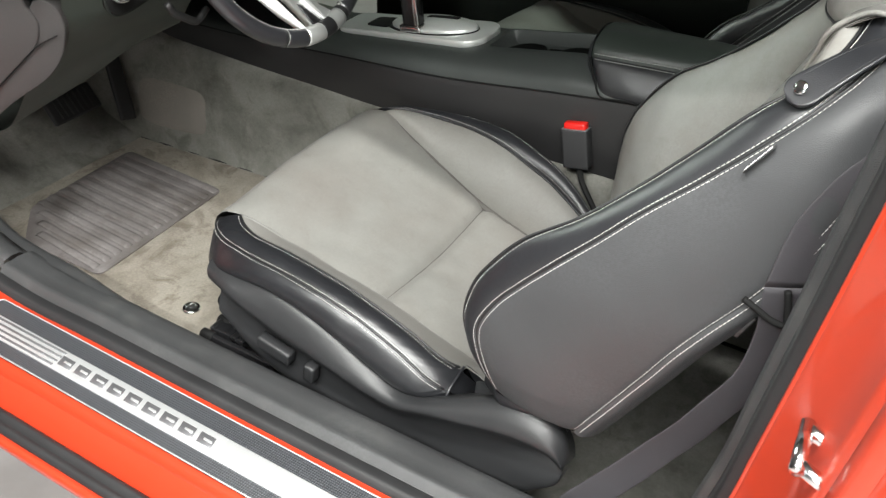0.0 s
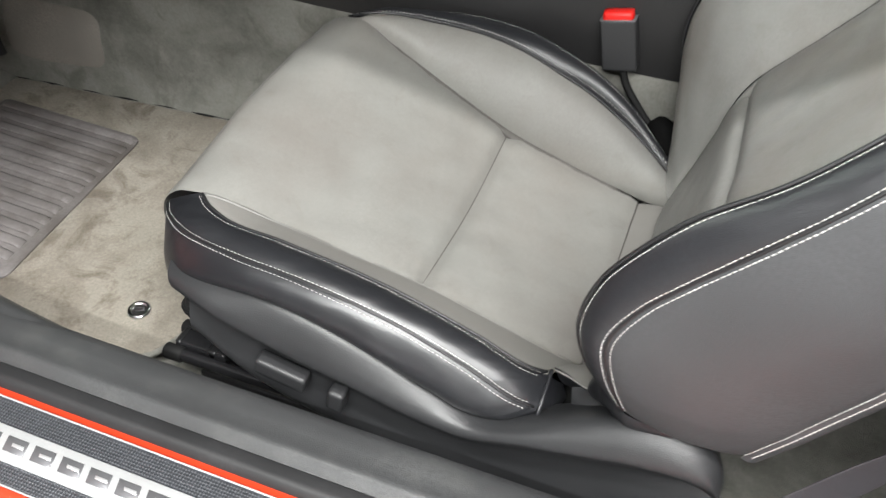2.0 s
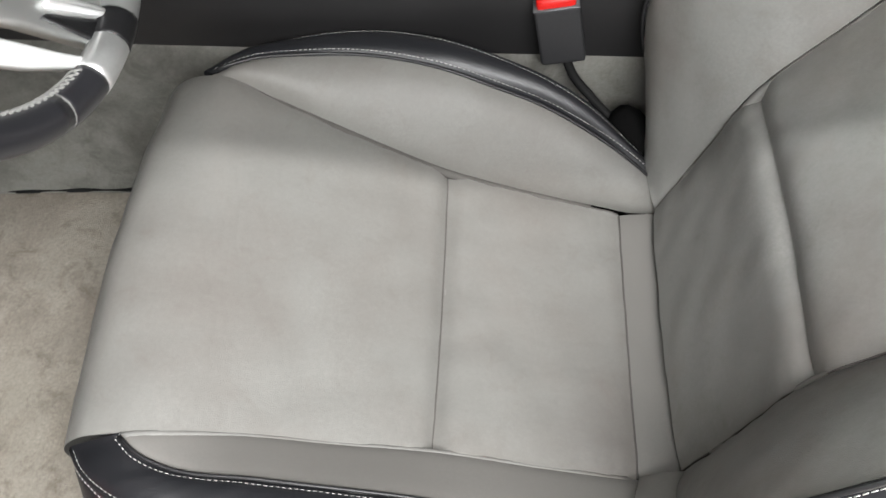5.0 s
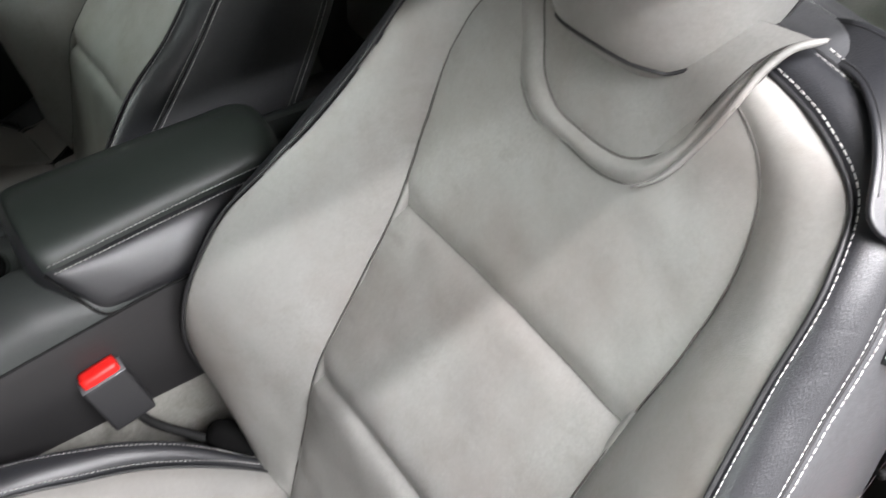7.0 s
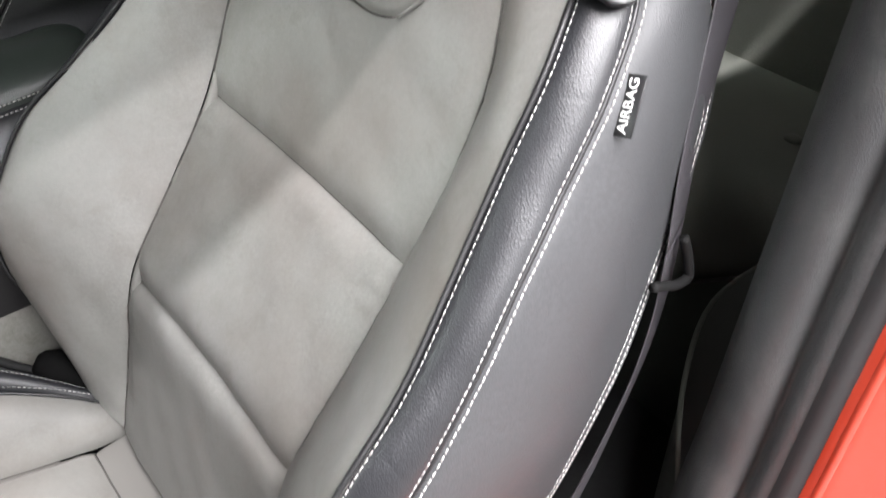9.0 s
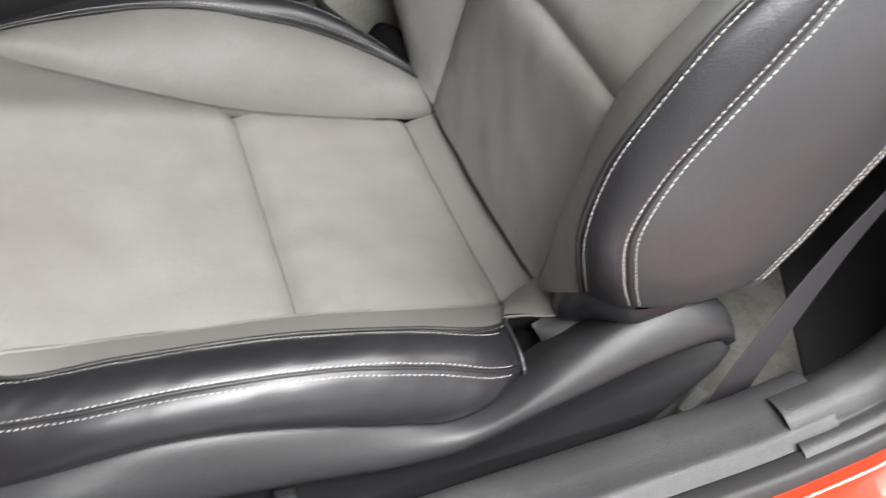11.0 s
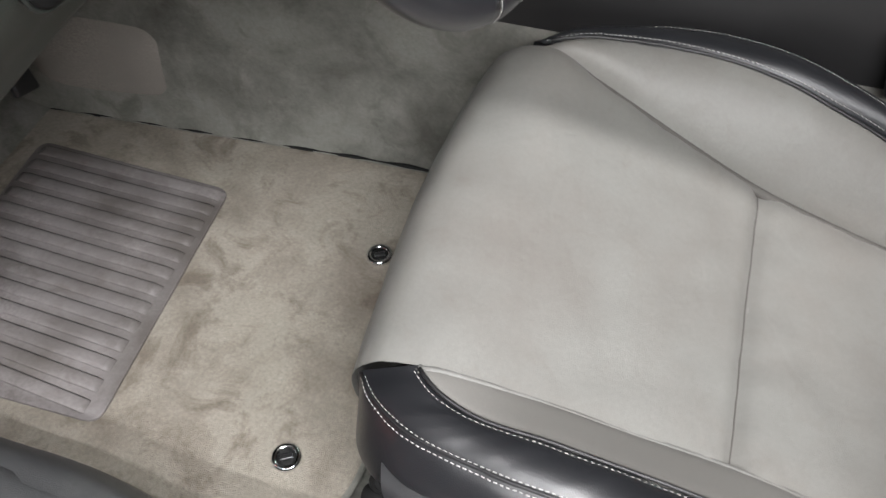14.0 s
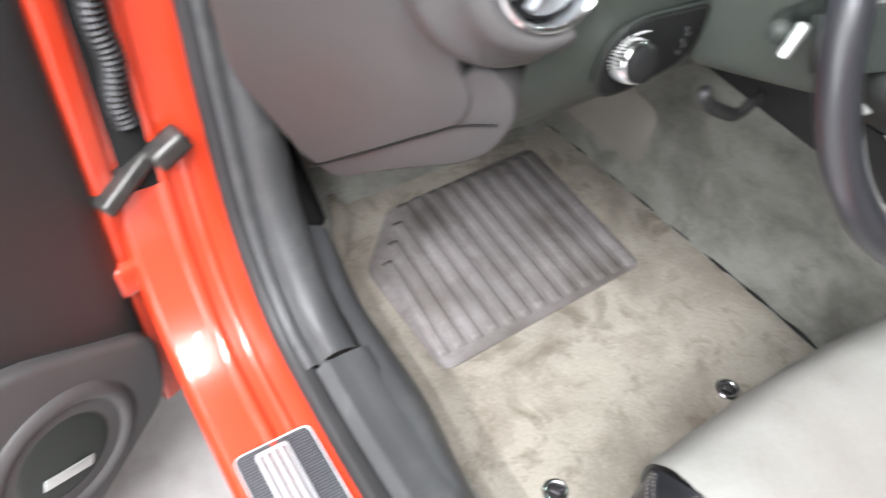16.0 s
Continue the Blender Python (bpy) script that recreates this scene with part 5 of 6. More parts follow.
L3 = [(0.105, YC, 0.551), (0.16, YC, 0.554), (0.25, YC, 0.557), (0.36, YC, 0.559), (0.41, YC, 0.559), (0.430, YC, 0.553)]
lid = part("armrest_lid", Surf([L1, L2, L2b, L3, [(x, 2 * YC - y, z) for x, y, z in L2b], [(x, 2 * YC - y, z) for x, y, z in L2], [(x, 2 * YC - y, z) for x, y, z in L1]], (0, 0, 1), 40, 40, (0.004, 0.004, 0.004, 0.004), width=0.006).bm(), LID, con, "black leather armrest lid with white stitching")
ls = Surf([LS, L1], (0, -1, 0.3), 40, 12, (0.003, 0.003, 0.004, 0.004), width=0.006, puff=0.003)
part("armrest_side", ls.bm(), BLACK, con)
part("lid_gap", tube(cr([L1[0], (0.132, 0.351, 0.486), *LS], 40) + np.array((-0.001, -0.001, -0.002)), 0.0017, 6), DARK, con)
top_row = Surf([L1, L2], (0, -1, 1), 40, 12, (0, 0, 0.004, 0), width=0.006)
for sheet, inset in ((ls, -0.005), (top_row, 0.006)):
    pts, nor = sheet.line(inset, 0.03, 0.97)
    part("stitching", stitch_row(pts + nor * 0.0014, nor, long=0.0044, r=0.0009), THREAD, lid)
part("armrest_front", Surf([[LS[0], (0.13, 0.345, 0.48), L1[0]], [(0.10, 0.39, 0.49), (0.10, 0.39, 0.52), L2[0]], [(0.097, YC, 0.49), (0.097, YC, 0.525), L3[0]], [(0.10, 2 * YC - 0.39, 0.49), (0.10, 2 * YC - 0.39, 0.52), (L2[0][0], 2 * YC - L2[0][1], L2[0][2])]], (-1, 0, 0), 12, 20, (0, 0, 0, 0)).bm(), BLACK, con)


def top_at(x):
    return float(np.interp(x, xs, topz)) + 0.006


def deck(outline, lift, depth, bevel=0.003):
    """A plate laid on the sloping console top."""
    m = pose(-0.29, YC + 0.012, top_at(-0.29), 0, -8.3, 0) @ pose(0, 0, lift)
    return prism(outline, depth, m, bevel)


bez = part("shifter_bezel", deck(rounded([(-0.26, -0.058), (0.105, -0.072), (0.135, -0.045), (0.135, 0.045), (0.105, 0.072), (-0.26, 0.058)], 0.03), 0.010, 0.02, 0.003), SILVER, con, "silver shifter surround")
part("shifter_plate", deck([(x - 0.02, y) for x, y in circle(0.070, 40, 1.7, 0.82)], 0.0125, 0.006, 0.002), DARK, bez)
dm = pose(-0.29, YC + 0.012, top_at(-0.29), 0, -8.3, 0) @ pose(-0.015, 0, 0.011) @ Matrix.Diagonal((1.7, 0.82, 1, 1))
part("shifter_dome", lathe([(0.066, 0.0), (0.066, 0.006), (0.063, 0.010), (0.052, 0.015), (0.036, 0.019), (0.018, 0.021), (0.002, 0.0215)], dm, 48), SILVER, bez, "bright silver domed shifter plate")
part("shift_gate", deck(rounded([(-0.035, -0.004), (0.045, 0.004), (0.045, 0.022), (-0.035, 0.016)], 0.006), 0.0325, 0.006, 0.001), DARK, bez)
part("gate_insert", deck(rounded([(-0.19, -0.03), (-0.125, -0.035), (-0.125, 0.035), (-0.19, 0.03)], 0.012), 0.0125, 0.004, 0.002), DARK, bez)
sh = part("shift_lever", rbox((0.044, 0.030, 0.10), pose(-0.345, 0.425, 0.50, 0, -8, 0), 0.009, 3), GLOSS, con, "glossy black shift lever with a chrome strip")
part("lever_strip", rbox((0.010, 0.004, 0.096), pose(-0.328, 0.410, 0.502, 0, -8, 0), 0.0015), CHROME, sh)
part("lever_foot", rbox((0.056, 0.042, 0.016), pose(-0.338, 0.425, 0.452, 0, -8, 0), 0.006, 3), CHROME, sh)
part("shift_knob", lathe([(0.016, 0), (0.024, 0.012), (0.029, 0.035), (0.028, 0.06), (0.02, 0.075), (0.006, 0.08)], pose(-0.353, 0.425, 0.545, 0, -6, 0)), BLACK, sh)
for x, r in ((-0.078, 0.046), (0.040, 0.041)):
    z = float(np.interp(x, xs, topz)) - 0.032
    cup = part("cup_holder", lathe([(r, 0.001), (r + 0.0025, 0.004), (r + 0.005, 0.002), (r + 0.005, -0.006)], pose(x, 0.477, z + 0.003, 0, -9, 0), 36), DASH, con)
    # flat disc, painted black for the shade down an open well
    part("cup_well_disc", lathe([(r + 0.001, -0.004), (r + 0.001, 0.0032), (0.03, 0.003), (0.01, 0.0029)], pose(x, 0.477, z + 0.003, 0, -9, 0), 36), PITCH, cup, "flat black disc for the shade in the cup well")
part("cup_bridge", rbox((0.034, 0.05, 0.004), pose(-0.015, 0.477, float(np.interp(-0.015, xs, topz)) - 0.028, 0, -9, 0), 0.0015), PITCH, con)

# ---- dashboard ----
dash = thing("dashboard", "dark dashboard end with round vent and headlamp switch", "dashboard")
prof = [(-0.612, 0.595), (-0.592, 0.625), (-0.583, 0.66), (-0.577, 0.72), (-0.582, 0.80), (-0.61, 0.86), (-0.75, 0.885), (-1.2, 0.80)]
knee = ((-0.292, -0.862, 0.342), (-0.202, -0.809, 0.387), (-0.129, -0.763, 0.426), (-0.065, -0.715, 0.474), (0.0, -0.70, 0.487), (0.05, -0.69, 0.495))
part("dash_panel", Surf([[(x0 - 0.16, y, z0 + 0.05), (x0 - 0.015, y, z0 - 0.003), (x0, y, z0 + 0.003), (x0 * 0.5 - 0.306, y, z0 * 0.5 + 0.30)] + [(x, y, z) for x, z in prof] for y, x0, z0 in knee], (1, 0, 0.2), 60, 20, (0, 0, 0, 0), even=True).bm(), PANEL, dash, "dark textured instrument panel")
part("dash_far_panel", Surf([[(x - 0.03, y, z) for x, z in [(-0.86, 0.50), (-0.70, 0.535)] + prof] for y in (0.05, 0.5, 0.9, 1.36)], (1, 0, 0.2), 50, 20, (0, 0, 0, 0), even=True).bm(), DASH, dash)
part("under_dash", rbox((0.4, 1.60, 0.03), pose(-1.0, 0.52, 0.52), 0.01), DARK, dash)
# taupe end panels lie in one slanting plane, told apart by a thin joint
em = facing((-0.633, -0.316, 0.589), (0.486, -0.822, -0.298))
ei = em.inverted()


def on_end(pts):
    return [tuple((ei @ Vector(p))[:2]) for p in pts]


joint = [(-0.862, -0.377, 0.385), (-0.745, -0.346, 0.490), (-0.675, -0.328, 0.554), (-0.633, -0.316, 0.591)]
upper = joint + [(-0.612, -0.320, 0.640), (-0.618, -0.337, 0.672), (-0.570, -0.372, 0.835), (-0.740, -0.449, 0.785), (-0.86, -0.470, 0.66), (-0.90, -0.445, 0.53)]
lower = joint[::-1] + [(-0.832, -0.356, 0.376), (-0.738, -0.328, 0.455), (-0.655, -0.302, 0.512), (-0.610, -0.295, 0.560), (-0.578, -0.298, 0.625), (-0.575, -0.307, 0.662), (-0.592, -0.322, 0.685), (-0.616, -0.330, 0.668)]
part("end_panel", prism(rounded(on_end(upper), 0.03), 0.05, em, 0.003, 2), MAUVE, dash, "taupe plastic dashboard end panel")
part("end_panel_lower", prism(rounded(on_end(lower), 0.03), 0.09, em @ pose(0, 0, -0.003), 0.003, 2), MAUVE, dash)
part("panel_gap", tube([em @ Vector((x, y, 0.0005)) for x, y in on_end(cr(joint + [(-0.597, -0.304, 0.611)], 40))], 0.0013, 6), DARK, dash)
vm = facing((-0.540, -0.314, 0.800), (0.93, -0.12, 0.34)) @ Matrix.Scale(0.76, 4)
pod = []
for r, h in ((0.0605, -0.002), (0.066, 0.004), (0.074, 0.002), (0.083, -0.010), (0.089, -0.030), (0.098, -0.05), (0.112, -0.075), (0.115, -0.11)):
    pod.append([vm @ Vector((r * math.cos(a), r * math.sin(a), h)) for a in np.linspace(math.radians(85), math.radians(288), 24)])
part("vent_pod", Surf(pod, (0, -1, 0), 40, 30, (0, 0, 0, 0), even=True).bm(), MAUVE, dash, "taupe rounded pod beside the vent")
vent = part("air_vent", lathe([(0.052, -0.03), (0.052, 0.004), (0.054, 0.009), (0.058, 0.009), (0.061, 0.004), (0.061, -0.08)], vm, 40), CHROME, dash, "round air vent with a chrome ring")
part("vent_well", lathe([(0.050, -0.028), (0.050, -0.02), (0.01, -0.02)], vm, 32), DARK, vent)
part("vent_disc", prism([(0.044 * math.cos(t), 0.044 * math.sin(t)) for t in np.linspace(-1.24, 1.24, 16)], 0.012, vm @ pose(0.0, 0, 0.004, 0, 14, -42), 0.003), GLOW_GREY, vent)
part("vent_disc", prism([(0.044 * math.cos(t), 0.044 * math.sin(t)) for t in np.linspace(1.24 + 0.66, 2 * math.pi - 1.24 - 0.66, 16)], 0.012, vm @ pose(0.0, 0, 0.004, 0, -14, -42), 0.003), GLOW_GREY, vent)
part("vent_blade", rbox((0.007, 0.085, 0.016), vm @ pose(0.0, 0, 0.006, 0, 0, -42), 0.003), GLOW_GREY, vent)
part("vent_tab", rbox((0.012, 0.012, 0.004), vm @ pose(-0.012, -0.013, 0.015, 0, 0, -42), 0.001), WHITE, vent)
km = facing((-0.577, -0.181, 0.658), (0.955, -0.02, 0.28))
pm2 = facing((-0.573, -0.181, 0.658), (0.995, -0.02, -0.10))
plate = rounded([(-0.020, 0.021), (-0.005, 0.035), (0.017, 0.039), (0.044, 0.0365), (0.092, 0.032), (0.0945, 0.008), (0.092, -0.015), (0.081, -0.031), (0.043, -0.041), (0.016, -0.0455), (-0.008, -0.0445), (-0.0225, -0.031), (-0.0262, -0.012), (-0.0252, 0.006)], 0.01, 5)
sw = part("lamp_switch_plate", prism(plate, 0.016, pm2, 0.003), DARK, dash, "black headlamp switch plate with white symbols")
part("plate_rim", tube([pm2 @ Vector((x * 1.03 - 0.0005, y * 1.04, -0.004)) for x, y in plate], 0.0022, 6, closed=True), DASH, sw)
part("switch_ring", lathe([(0.0205, 0.0), (0.0205, 0.016), (0.0195, 0.020), (0.017, 0.021), (0.017, 0.0)], km @ pose(0, 0, 0.005), 40), CHROME, sw)
part("switch_knob", lathe([(0.0172, 0.0), (0.0172, 0.024), (0.015, 0.026), (0.004, 0.0265)], km @ pose(0, 0, 0.005), 32), DARK, sw)
for k in range(36):
    a = 2 * math.pi * k / 36
    part("knurl", rbox((0.0012, 0.0018, 0.013), km @ pose(0.0206 * math.cos(a), 0.0206 * math.sin(a), 0.012, 0, 0, math.degrees(a)), 0.0006, 1), SATIN, sw)
for letter, deg in zip("AUTO", (142, 132, 122, 112)):
    fc = bpy.data.curves.new("switch_text", "FONT")
    fc.body, fc.size, fc.align_x, fc.align_y, fc.extrude = letter, 0.0064, "CENTER", "CENTER", 0.0001
    tx = new("switch_text", fc)
    tx.data.materials.append(WHITE)
    tx.parent = sw
    a = math.radians(deg)
    tx.matrix_world = pm2 @ pose(0.010 + 0.033 * math.cos(a), -0.006 + 0.033 * math.sin(a), 0.0004, 0, 0, deg - 90)
for deg, long in ((98, 0.005), (87, 0.005), (76, 0.004)):
    a = math.radians(deg)
    part("symbol", rbox((long, 0.0014, 0.0005), pm2 @ pose(0.010 + 0.033 * math.cos(a), -0.006 + 0.033 * math.sin(a), 0.0004, 0, 0, deg - 90), 0, 1), WHITE, sw)
for k in range(5):
    part("symbol", rbox((0.0011, 0.005, 0.0005), pm2 @ pose(0.070 + 0.004 * (k % 2), -0.016 + 0.007 * k, 0.0004, 0, 0, -20), 0, 1), ETCH, sw)

# ---- steering wheel ----
wheel = thing("steering_wheel", "black leather steering wheel with silver spokes", "steering wheel")
wm = Matrix.Translation((-0.346, -0.008, 0.771)) @ Matrix(((0.0806, -0.392, 0.9164), (0.9967, 0.0317, -0.0741), (0.0, 0.9194, 0.3933))).to_4x4()
WR = 0.191


def on_wheel(r, deg, h=0.0):
    a = radians(deg)
    return wm @ Vector((r * math.sin(a), -r * math.cos(a), h))


def arc(d0, d1, n, r=WR, h=0.0):
    return [on_wheel(r, d, h) for d in np.linspace(d0, d1, n)]


part("rim", tube(arc(25, 338, 90), 0.0158, 16, flat=1.0), RIM, wheel, "black leather rim")
part("rim_grip", tube(arc(22, 25, 6), 0.0162, 16), PIPE, wheel)
part("rim_insert", tube(arc(-22, -8, 10), 0.0157, 16), RIM, wheel)
for d in (-22, 37):
    part("rim_seam", tube(arc(d - 0.14, d + 0.14, 3), 0.0161, 16), LACE, wheel)
part("collar_inset", tube(arc(4.5, 13.0, 8), 0.0168, 16), PIPE, wheel, "black inset with worn pale marks")
part("rim_collar", tube(arc(-8, 22, 16), 0.0163, 16), SATIN, wheel, "silver lower spoke collar")
for span in (np.arange(26, 84, 2.2), np.arange(-66, -10, 2.2)):
    for d in span:
        for k in (-1, 1):
            part("lace", tube([on_wheel(WR - 0.0138, d - 0.9 * k, 0.0075), on_wheel(WR - 0.0163, d, 0.001), on_wheel(WR - 0.0150, d + 0.9 * k, -0.0055)], 0.0009, 5), LACE, wheel)
hub = part("hub", prism(rounded([(-0.14, -0.02), (-0.11, -0.055), (-0.06, -0.084), (-0.01, -0.084), (0.05, -0.07), (0.085, -0.04), (0.09, 0.04), (0.05, 0.07), (-0.05, 0.07), (-0.09, 0.04)], 0.05, 7), 0.07, wm @ pose(0.0, 0.0, 0.0), 0.02, 5), HUBMAT, wheel, "dark airbag hub")
part("emblem_ring", tube([wm @ Vector((0.008 + 0.062 * math.cos(t), -0.020 + 0.054 * math.sin(t), 0.0015)) for t in np.linspace(0, 2 * math.pi, 40, endpoint=False)], 0.0035, 8, closed=True), SATIN, hub)
part("emblem_field", prism([(0.008 + x, -0.020 + y) for x, y in circle(0.06, 36, 1.0, 0.87)], 0.006, wm @ pose(0, 0, 0.001), 0.001), DARK, hub)
part("emblem", rbox((0.03, 0.009, 0.003), wm @ pose(0.008, -0.008, 0.003, 0, 0, 8), 0.001), SATIN, hub)


def spoke(name, pts, lift, thick, material, label=""):
    return part(name, prism(pts, thick, wm @ pose(0, 0, lift), 0.004, 3), material, wheel, label)


spoke("lower_spoke", [(-0.073, -0.070), (-0.003, -0.070), (0.039, -0.146), (0.078, -0.176), (0.05, -0.192), (0.013, -0.192), (-0.03, -0.125)], -0.004, 0.014, SATIN, "silver faceted lower spoke")
spoke("spoke_facet", [(-0.127, -0.055), (-0.100, -0.068), (-0.077, -0.082), (-0.061, -0.107), (-0.027, -0.157), (-0.002, -0.190), (-0.030, -0.172), (-0.059, -0.142)], 0.001, 0.012, BRIGHT, "bright polished spoke facet")
spoke("spoke_slot", [(-0.015, -0.132), (-0.006, -0.135), (0.038, -0.184), (0.046, -0.196), (0.019, -0.197), (0.012, -0.188)], -0.001, 0.006, PIPE)
spoke("spoke_bar", [(-0.006, -0.130), (0.001, -0.126), (0.011, -0.132), (0.050, -0.188), (0.046, -0.192), (0.038, -0.183)], 0.004, 0.010, BRIGHT)
spoke("left_spoke", [(-0.188, 0.005), (-0.188, 0.045), (-0.08, 0.035), (-0.08, -0.015)], -0.008, 0.02, DASH)
spoke("right_spoke", [(0.188, 0.005), (0.188, 0.045), (0.08, 0.035), (0.08, -0.015)], -0.008, 0.02, DASH)
spoke("paddle", [(-0.128, -0.045), (-0.112, -0.045), (-0.105, 0.045), (-0.122, 0.05)], -0.03, 0.008, SATIN)
col = thing("steering_column", "dark plastic steering column with stalk and tilt lever", "column")
part("shroud", rbox((0.185, 0.105, 0.22), wm @ pose(0.0, -0.005, -0.17), 0.02, 3), PANEL, col)
part("stalk", tube(cr([wm @ Vector((-0.09, 0.02, -0.11)), wm @ Vector((-0.15, 0.025, -0.09)), wm @ Vector((-0.19, 0.03, -0.055))], 10), 0.009, 10), DASH, col)
part("stalk_tip", rbox((0.008, 0.028, 0.009), Matrix.Translation((-0.412, -0.189, 0.776)) @ pose(0, 0, 0, 60, 0, 0), 0.004), SATIN, col)
part("tilt_lever", tube([(-0.53, -0.112, 0.625), (-0.53, -0.107, 0.616), (-0.53, -0.101, 0.605), (-0.53, -0.090, 0.596), (-0.53, -0.056, 0.574), (-0.53, -0.046, 0.571), (-0.53, -0.036, 0.574), (-0.53, -0.016, 0.588)], 0.0056, 8, flat=1.4), LOWER, col, "bent black tilt release lever")

# ---- pedals ----
pb = thing("brake_pedal", "black ribbed rubber brake pedal", "pedal")
pm = facing((-1.18, 0.096, 0.155), (0.80, 0.0, 0.60))
part("pedal_pad", rbox((0.145, 0.072, 0.016), pm, 0.008, 3), RUBBER, pb)
for k in range(7):
    part("pedal_rib", rbox((0.004, 0.052, 0.004), pm @ pose(-0.048 + 0.016 * k, 0, 0.009), 0.001, 1), RUBBER, pb)
part("pedal_arm", tube(cr([(-1.195, 0.085, 0.17), (-1.24, 0.085, 0.30), (-1.28, 0.08, 0.50)], 10), 0.012, 8), DARK, pb)
pa = thing("accelerator_pedal", "long black accelerator pedal", "pedal")
part("pedal_blade", rbox((0.045, 0.17, 0.016), facing((-1.14, 0.222, 0.16), (0.86, 0, 0.5)) @ pose(0, 0, 0, 0, 0, -16), 0.008, 3), RUBBER, pa)
part("pedal_arm", tube([(-1.14, 0.20, 0.26), (-1.25, 0.19, 0.50)], 0.011, 8), DARK, pa)
dp = thing("foot_rest", "dark carpeted foot rest beside the pedals", "foot rest")
part("rest_pad", rbox((0.22, 0.085, 0.05), pose(-1.17, -0.315, 0.095, 0, 35, 0), 0.02, 3), DARK, dp)

# ---- open door ----
dm = pose(-0.945, -0.612, 0, 0, 0, -66)
door = part("car_door", rbox((1.25, 0.10, 0.75), dm @ pose(0.62, -0.10, 0.32), 0.03, 4), RED, car, "open red car door with dark inner trim and round speaker")
part("door_edge", rbox((0.03, 0.10, 0.75), dm @ pose(0.0, -0.045, 0.32), 0.008, 3), RED, door)
trimb = part("door_trim", Surf([[(0.02, 0.0, -0.05), (0.5, 0.015, -0.05), (1.2, 0.0, -0.05)], [(0.02, 0.02, 0.12), (0.5, 0.045, 0.12), (1.2, 0.02, 0.12)], [(0.02, 0.012, 0.30), (0.5, 0.02, 0.30), (1.2, 0.012, 0.32)], [(0.02, 0.01, 0.70), (0.5, 0.01, 0.70), (1.2, 0.01, 0.70)]], (0, 1, 0), 40, 30, (0.01, 0.01, 0.01, 0.01)).bm(), LOWER, door, "dark green-grey door trim")
trimb.matrix_world = dm
part("door_pocket", prism(rounded([(0.018, 0.15), (0.20, 0.27), (0.5, 0.33), (0.9, 0.30), (0.9, -0.09), (0.2, -0.09), (0.03, 0.02)], 0.04), 0.05, dm @ pose(0, 0.040, 0) @ Matrix(((1, 0, 0, 0), (0, 0, 1, 0), (0, 1, 0, 0), (0, 0, 0, 1))), 0.012, 4), MAUVE, door, "taupe lower door panel")
sp = part("speaker_surround", lathe([(0.088, 0.03), (0.092, 0.045), (0.105, 0.048), (0.118, 0.04), (0.128, 0.0)], dm @ pose(0.20, 0.0, 0.075, -90, 0, 0), 40), MAUVE, door, "taupe speaker surround")
part("speaker_grille", lathe([(0.09, 0.03), (0.09, 0.036), (0.06, 0.042), (0.01, 0.044)], dm @ pose(0.20, 0.0, 0.075, -90, 0, 0), 40), DASH, door)
part("speaker_badge", rbox((0.075, 0.004, 0.018), dm @ pose(0.205, 0.046, 0.052, 0, -22, 0), 0.002), SATIN, door)
part("check_strap", rbox((0.035, 0.10, 0.022), pose(-0.945, -0.585, 0.395, 25, -10, 20), 0.006), IRON, door, "steel door check strap")
part("check_arm", rbox((0.03, 0.05, 0.03), pose(-0.935, -0.53, 0.425, 25, 0, 10), 0.008), IRON, door)
loom = [(-0.955, -0.565 + 0.003 * math.sin(k * 0.6), 0.80 - 0.0105 * k) for k in range(33)]
part("cable_conduit", tube(cr(loom, 170), [0.013 + 0.003 * (1 if k % 4 < 2 else -1) for k in range(170)], 12), RUBBER, door, "corrugated black cable conduit")
# matt black strip laid on the jamb for the shade behind the conduit
part("jamb_gap_shade", sweep([(0.001, -0.590), (0.004, -0.586), (0.0045, -0.568), (0.004, -0.549), (0.001, -0.545)], 0.0, 0.162, 40), DARK, car, "dark strip for the shaded gap behind the cable conduit")
part("hinge", rbox((0.05, 0.06, 0.055), pose(-0.95, -0.615, 0.24, 0, 0, 10), 0.012, 3), RED, door, "red door hinge")

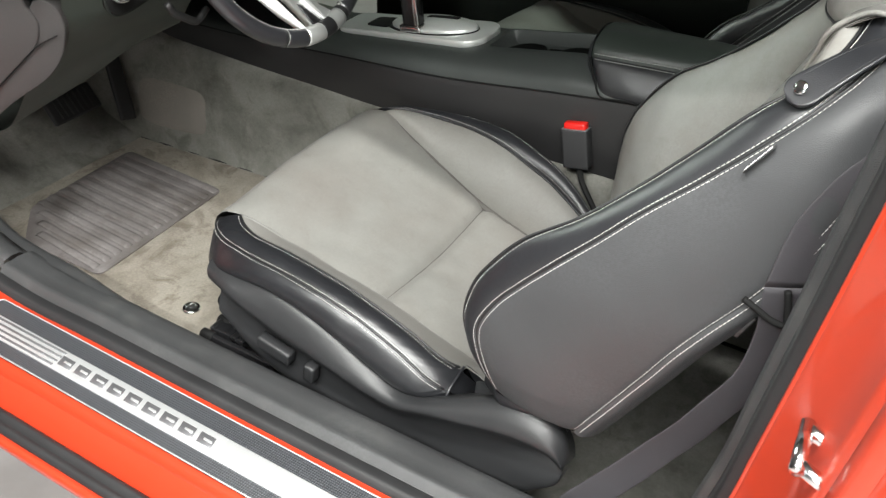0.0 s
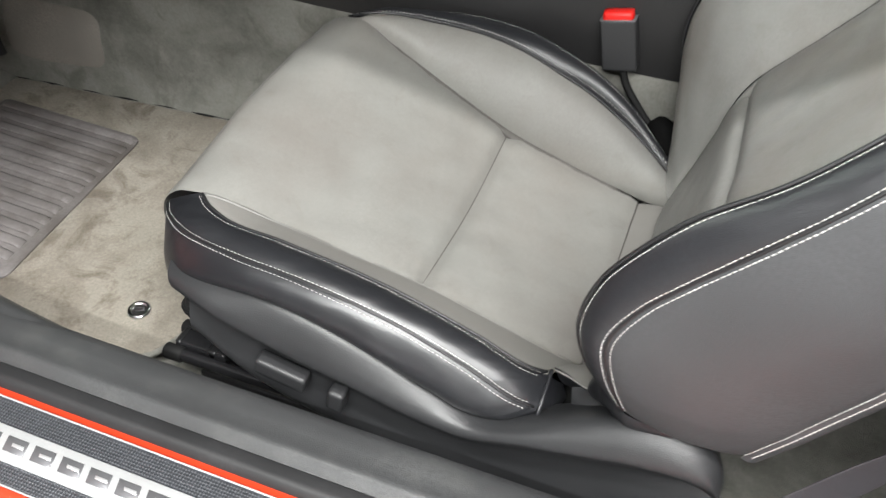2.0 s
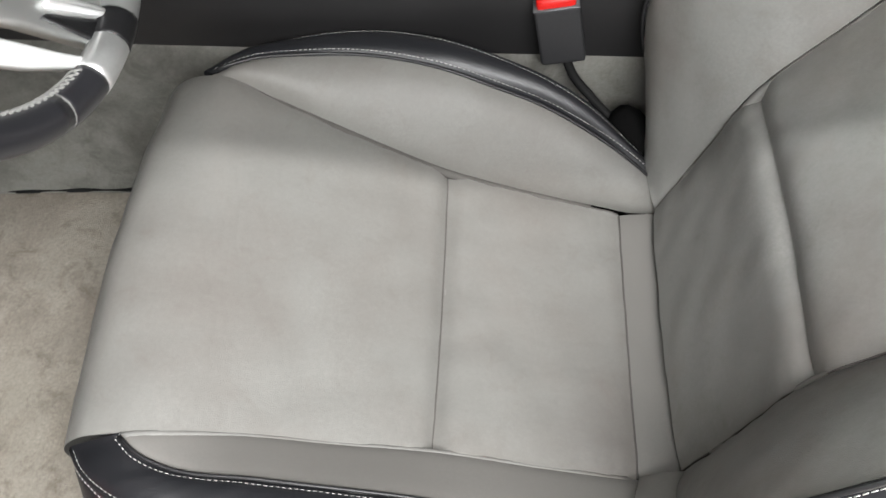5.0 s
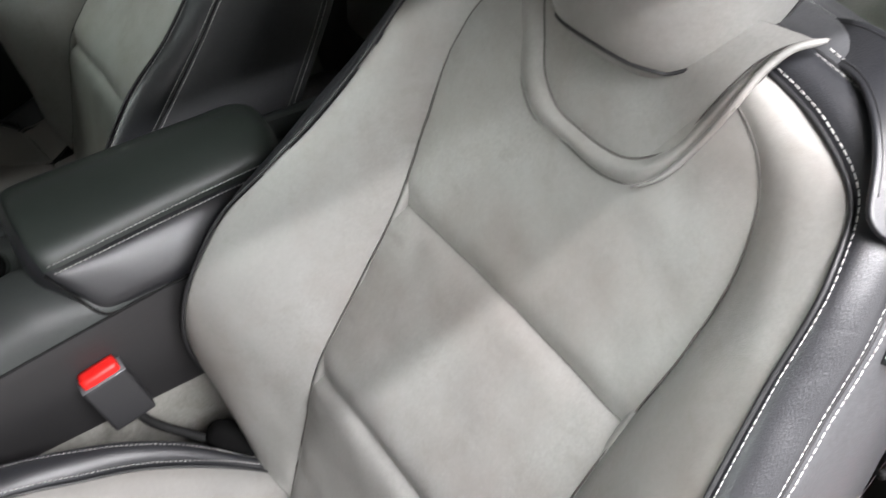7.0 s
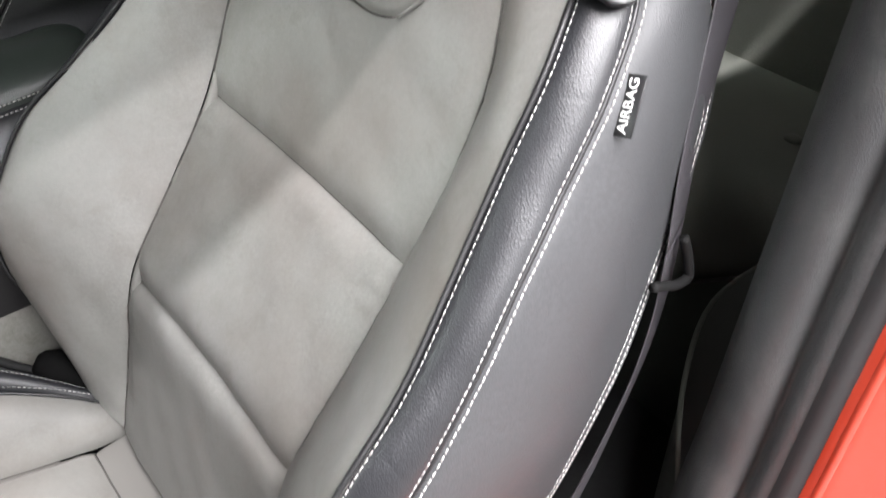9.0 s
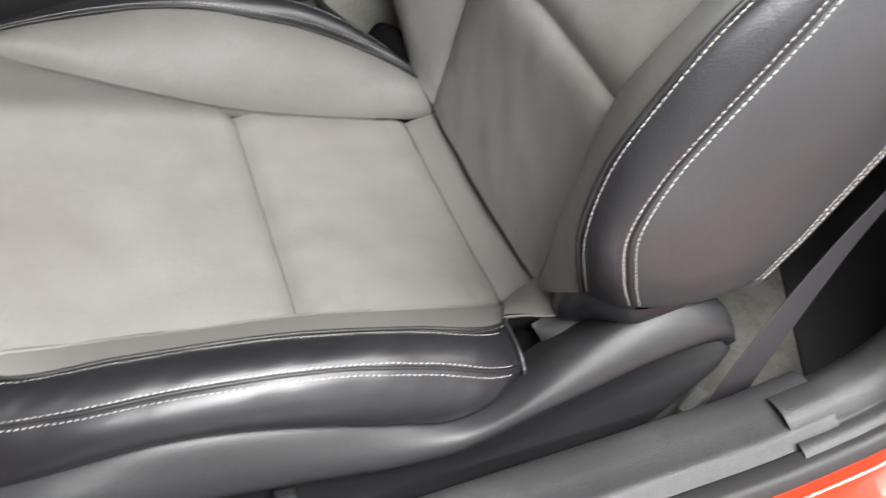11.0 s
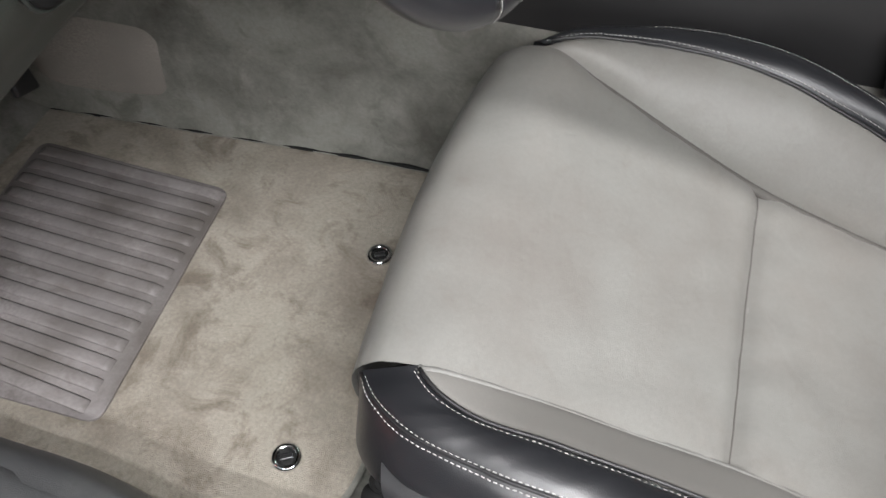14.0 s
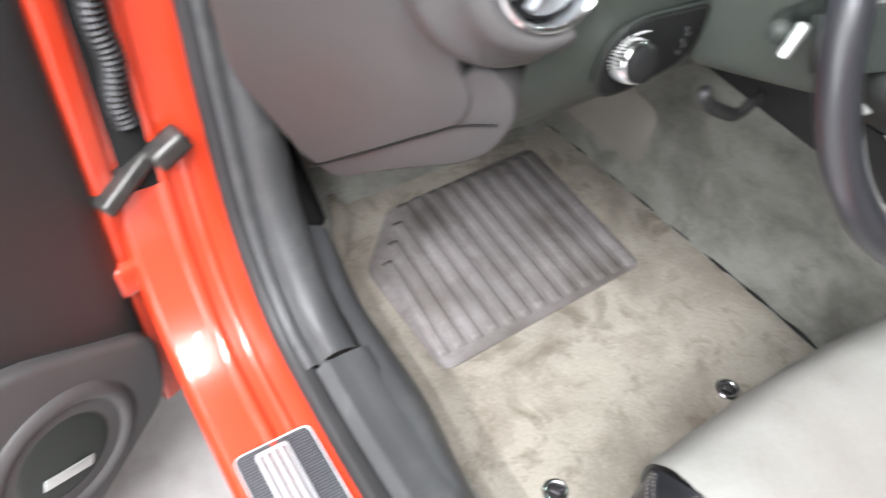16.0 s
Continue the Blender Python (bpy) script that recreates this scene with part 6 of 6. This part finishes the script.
# ---- rear seat ----
rs = thing("rear_seat", "dark grey rear bench seat", "car seat")
base = Surf([[(0.95, -0.34, 0.16), (0.98, -0.34, 0.36), (1.25, -0.34, 0.36), (1.45, -0.34, 0.33)], [(0.94, 0.45, 0.16), (0.97, 0.45, 0.38), (1.25, 0.45, 0.37), (1.45, 0.45, 0.33)], [(0.95, 1.24, 0.16), (0.98, 1.24, 0.36), (1.25, 1.24, 0.36), (1.45, 1.24, 0.33)]], (0, 0, 1), 30, 30, (0, 0, 0.02, 0.02), width=0.03)
part("seat_base", base.bm(), REAR, rs)
lip = int(np.argmin(np.abs(base.g[base.g.shape[0] // 2, :, 0] - 1.03)))
part("lip_seam", tube(base.g[:, lip] + np.array((0, 0, 0.0006)), 0.0022, 6), SEAM, rs)
for y in (-0.17, 0.12, 0.78, 1.07):
    row = int(np.argmin(np.abs(base.g[:, lip, 1] - y)))
    part("cushion_seam", tube(base.g[row, lip:] + np.array((0, 0, 0.0006)), 0.002, 6), SEAM, rs)
for y in (-0.126, 1.03):
    part("cushion_button", lathe([(0.012, 0), (0.0125, 0.003), (0.009, 0.006), (0.003, 0.007)], pose(1.166, y, 0.376)), REAR, rs)
part("seat_back", Surf([[(1.36, -0.34, 0.30), (1.42, -0.34, 0.6), (1.50, -0.30, 0.86), (1.58, -0.28, 0.90)], [(1.34, 0.0, 0.30), (1.40, 0.0, 0.6), (1.48, 0.0, 0.9), (1.56, 0.0, 0.93)], [(1.36, 1.24, 0.30), (1.42, 1.24, 0.6), (1.50, 1.20, 0.86), (1.58, 1.18, 0.90)]], (-1, 0, 0.4), 30, 30, (0, 0, 0.02, 0.02), width=0.03).bm(), REAR, rs)
RISE = [(0.935, -0.33, 0.40), (0.932, -0.206, 0.307), (0.93, -0.159, 0.268), (0.93, -0.05, 0.169), (0.93, 0.04, 0.105), (0.93, 0.25, 0.09)]
part("seat_riser", Surf([[(x, y, -0.012) for x, y, z in RISE], [(x - 0.004, y, z * 0.5) for x, y, z in RISE], RISE], (-1, 0, 0), 40, 14, (0, 0, 0, 0.003)).bm(), PANEL, rs, "dark moulded panel below the rear cushion")
part("riser_edge", tube(cr(RISE, 40), 0.0028, 8), MAUVE, rs)
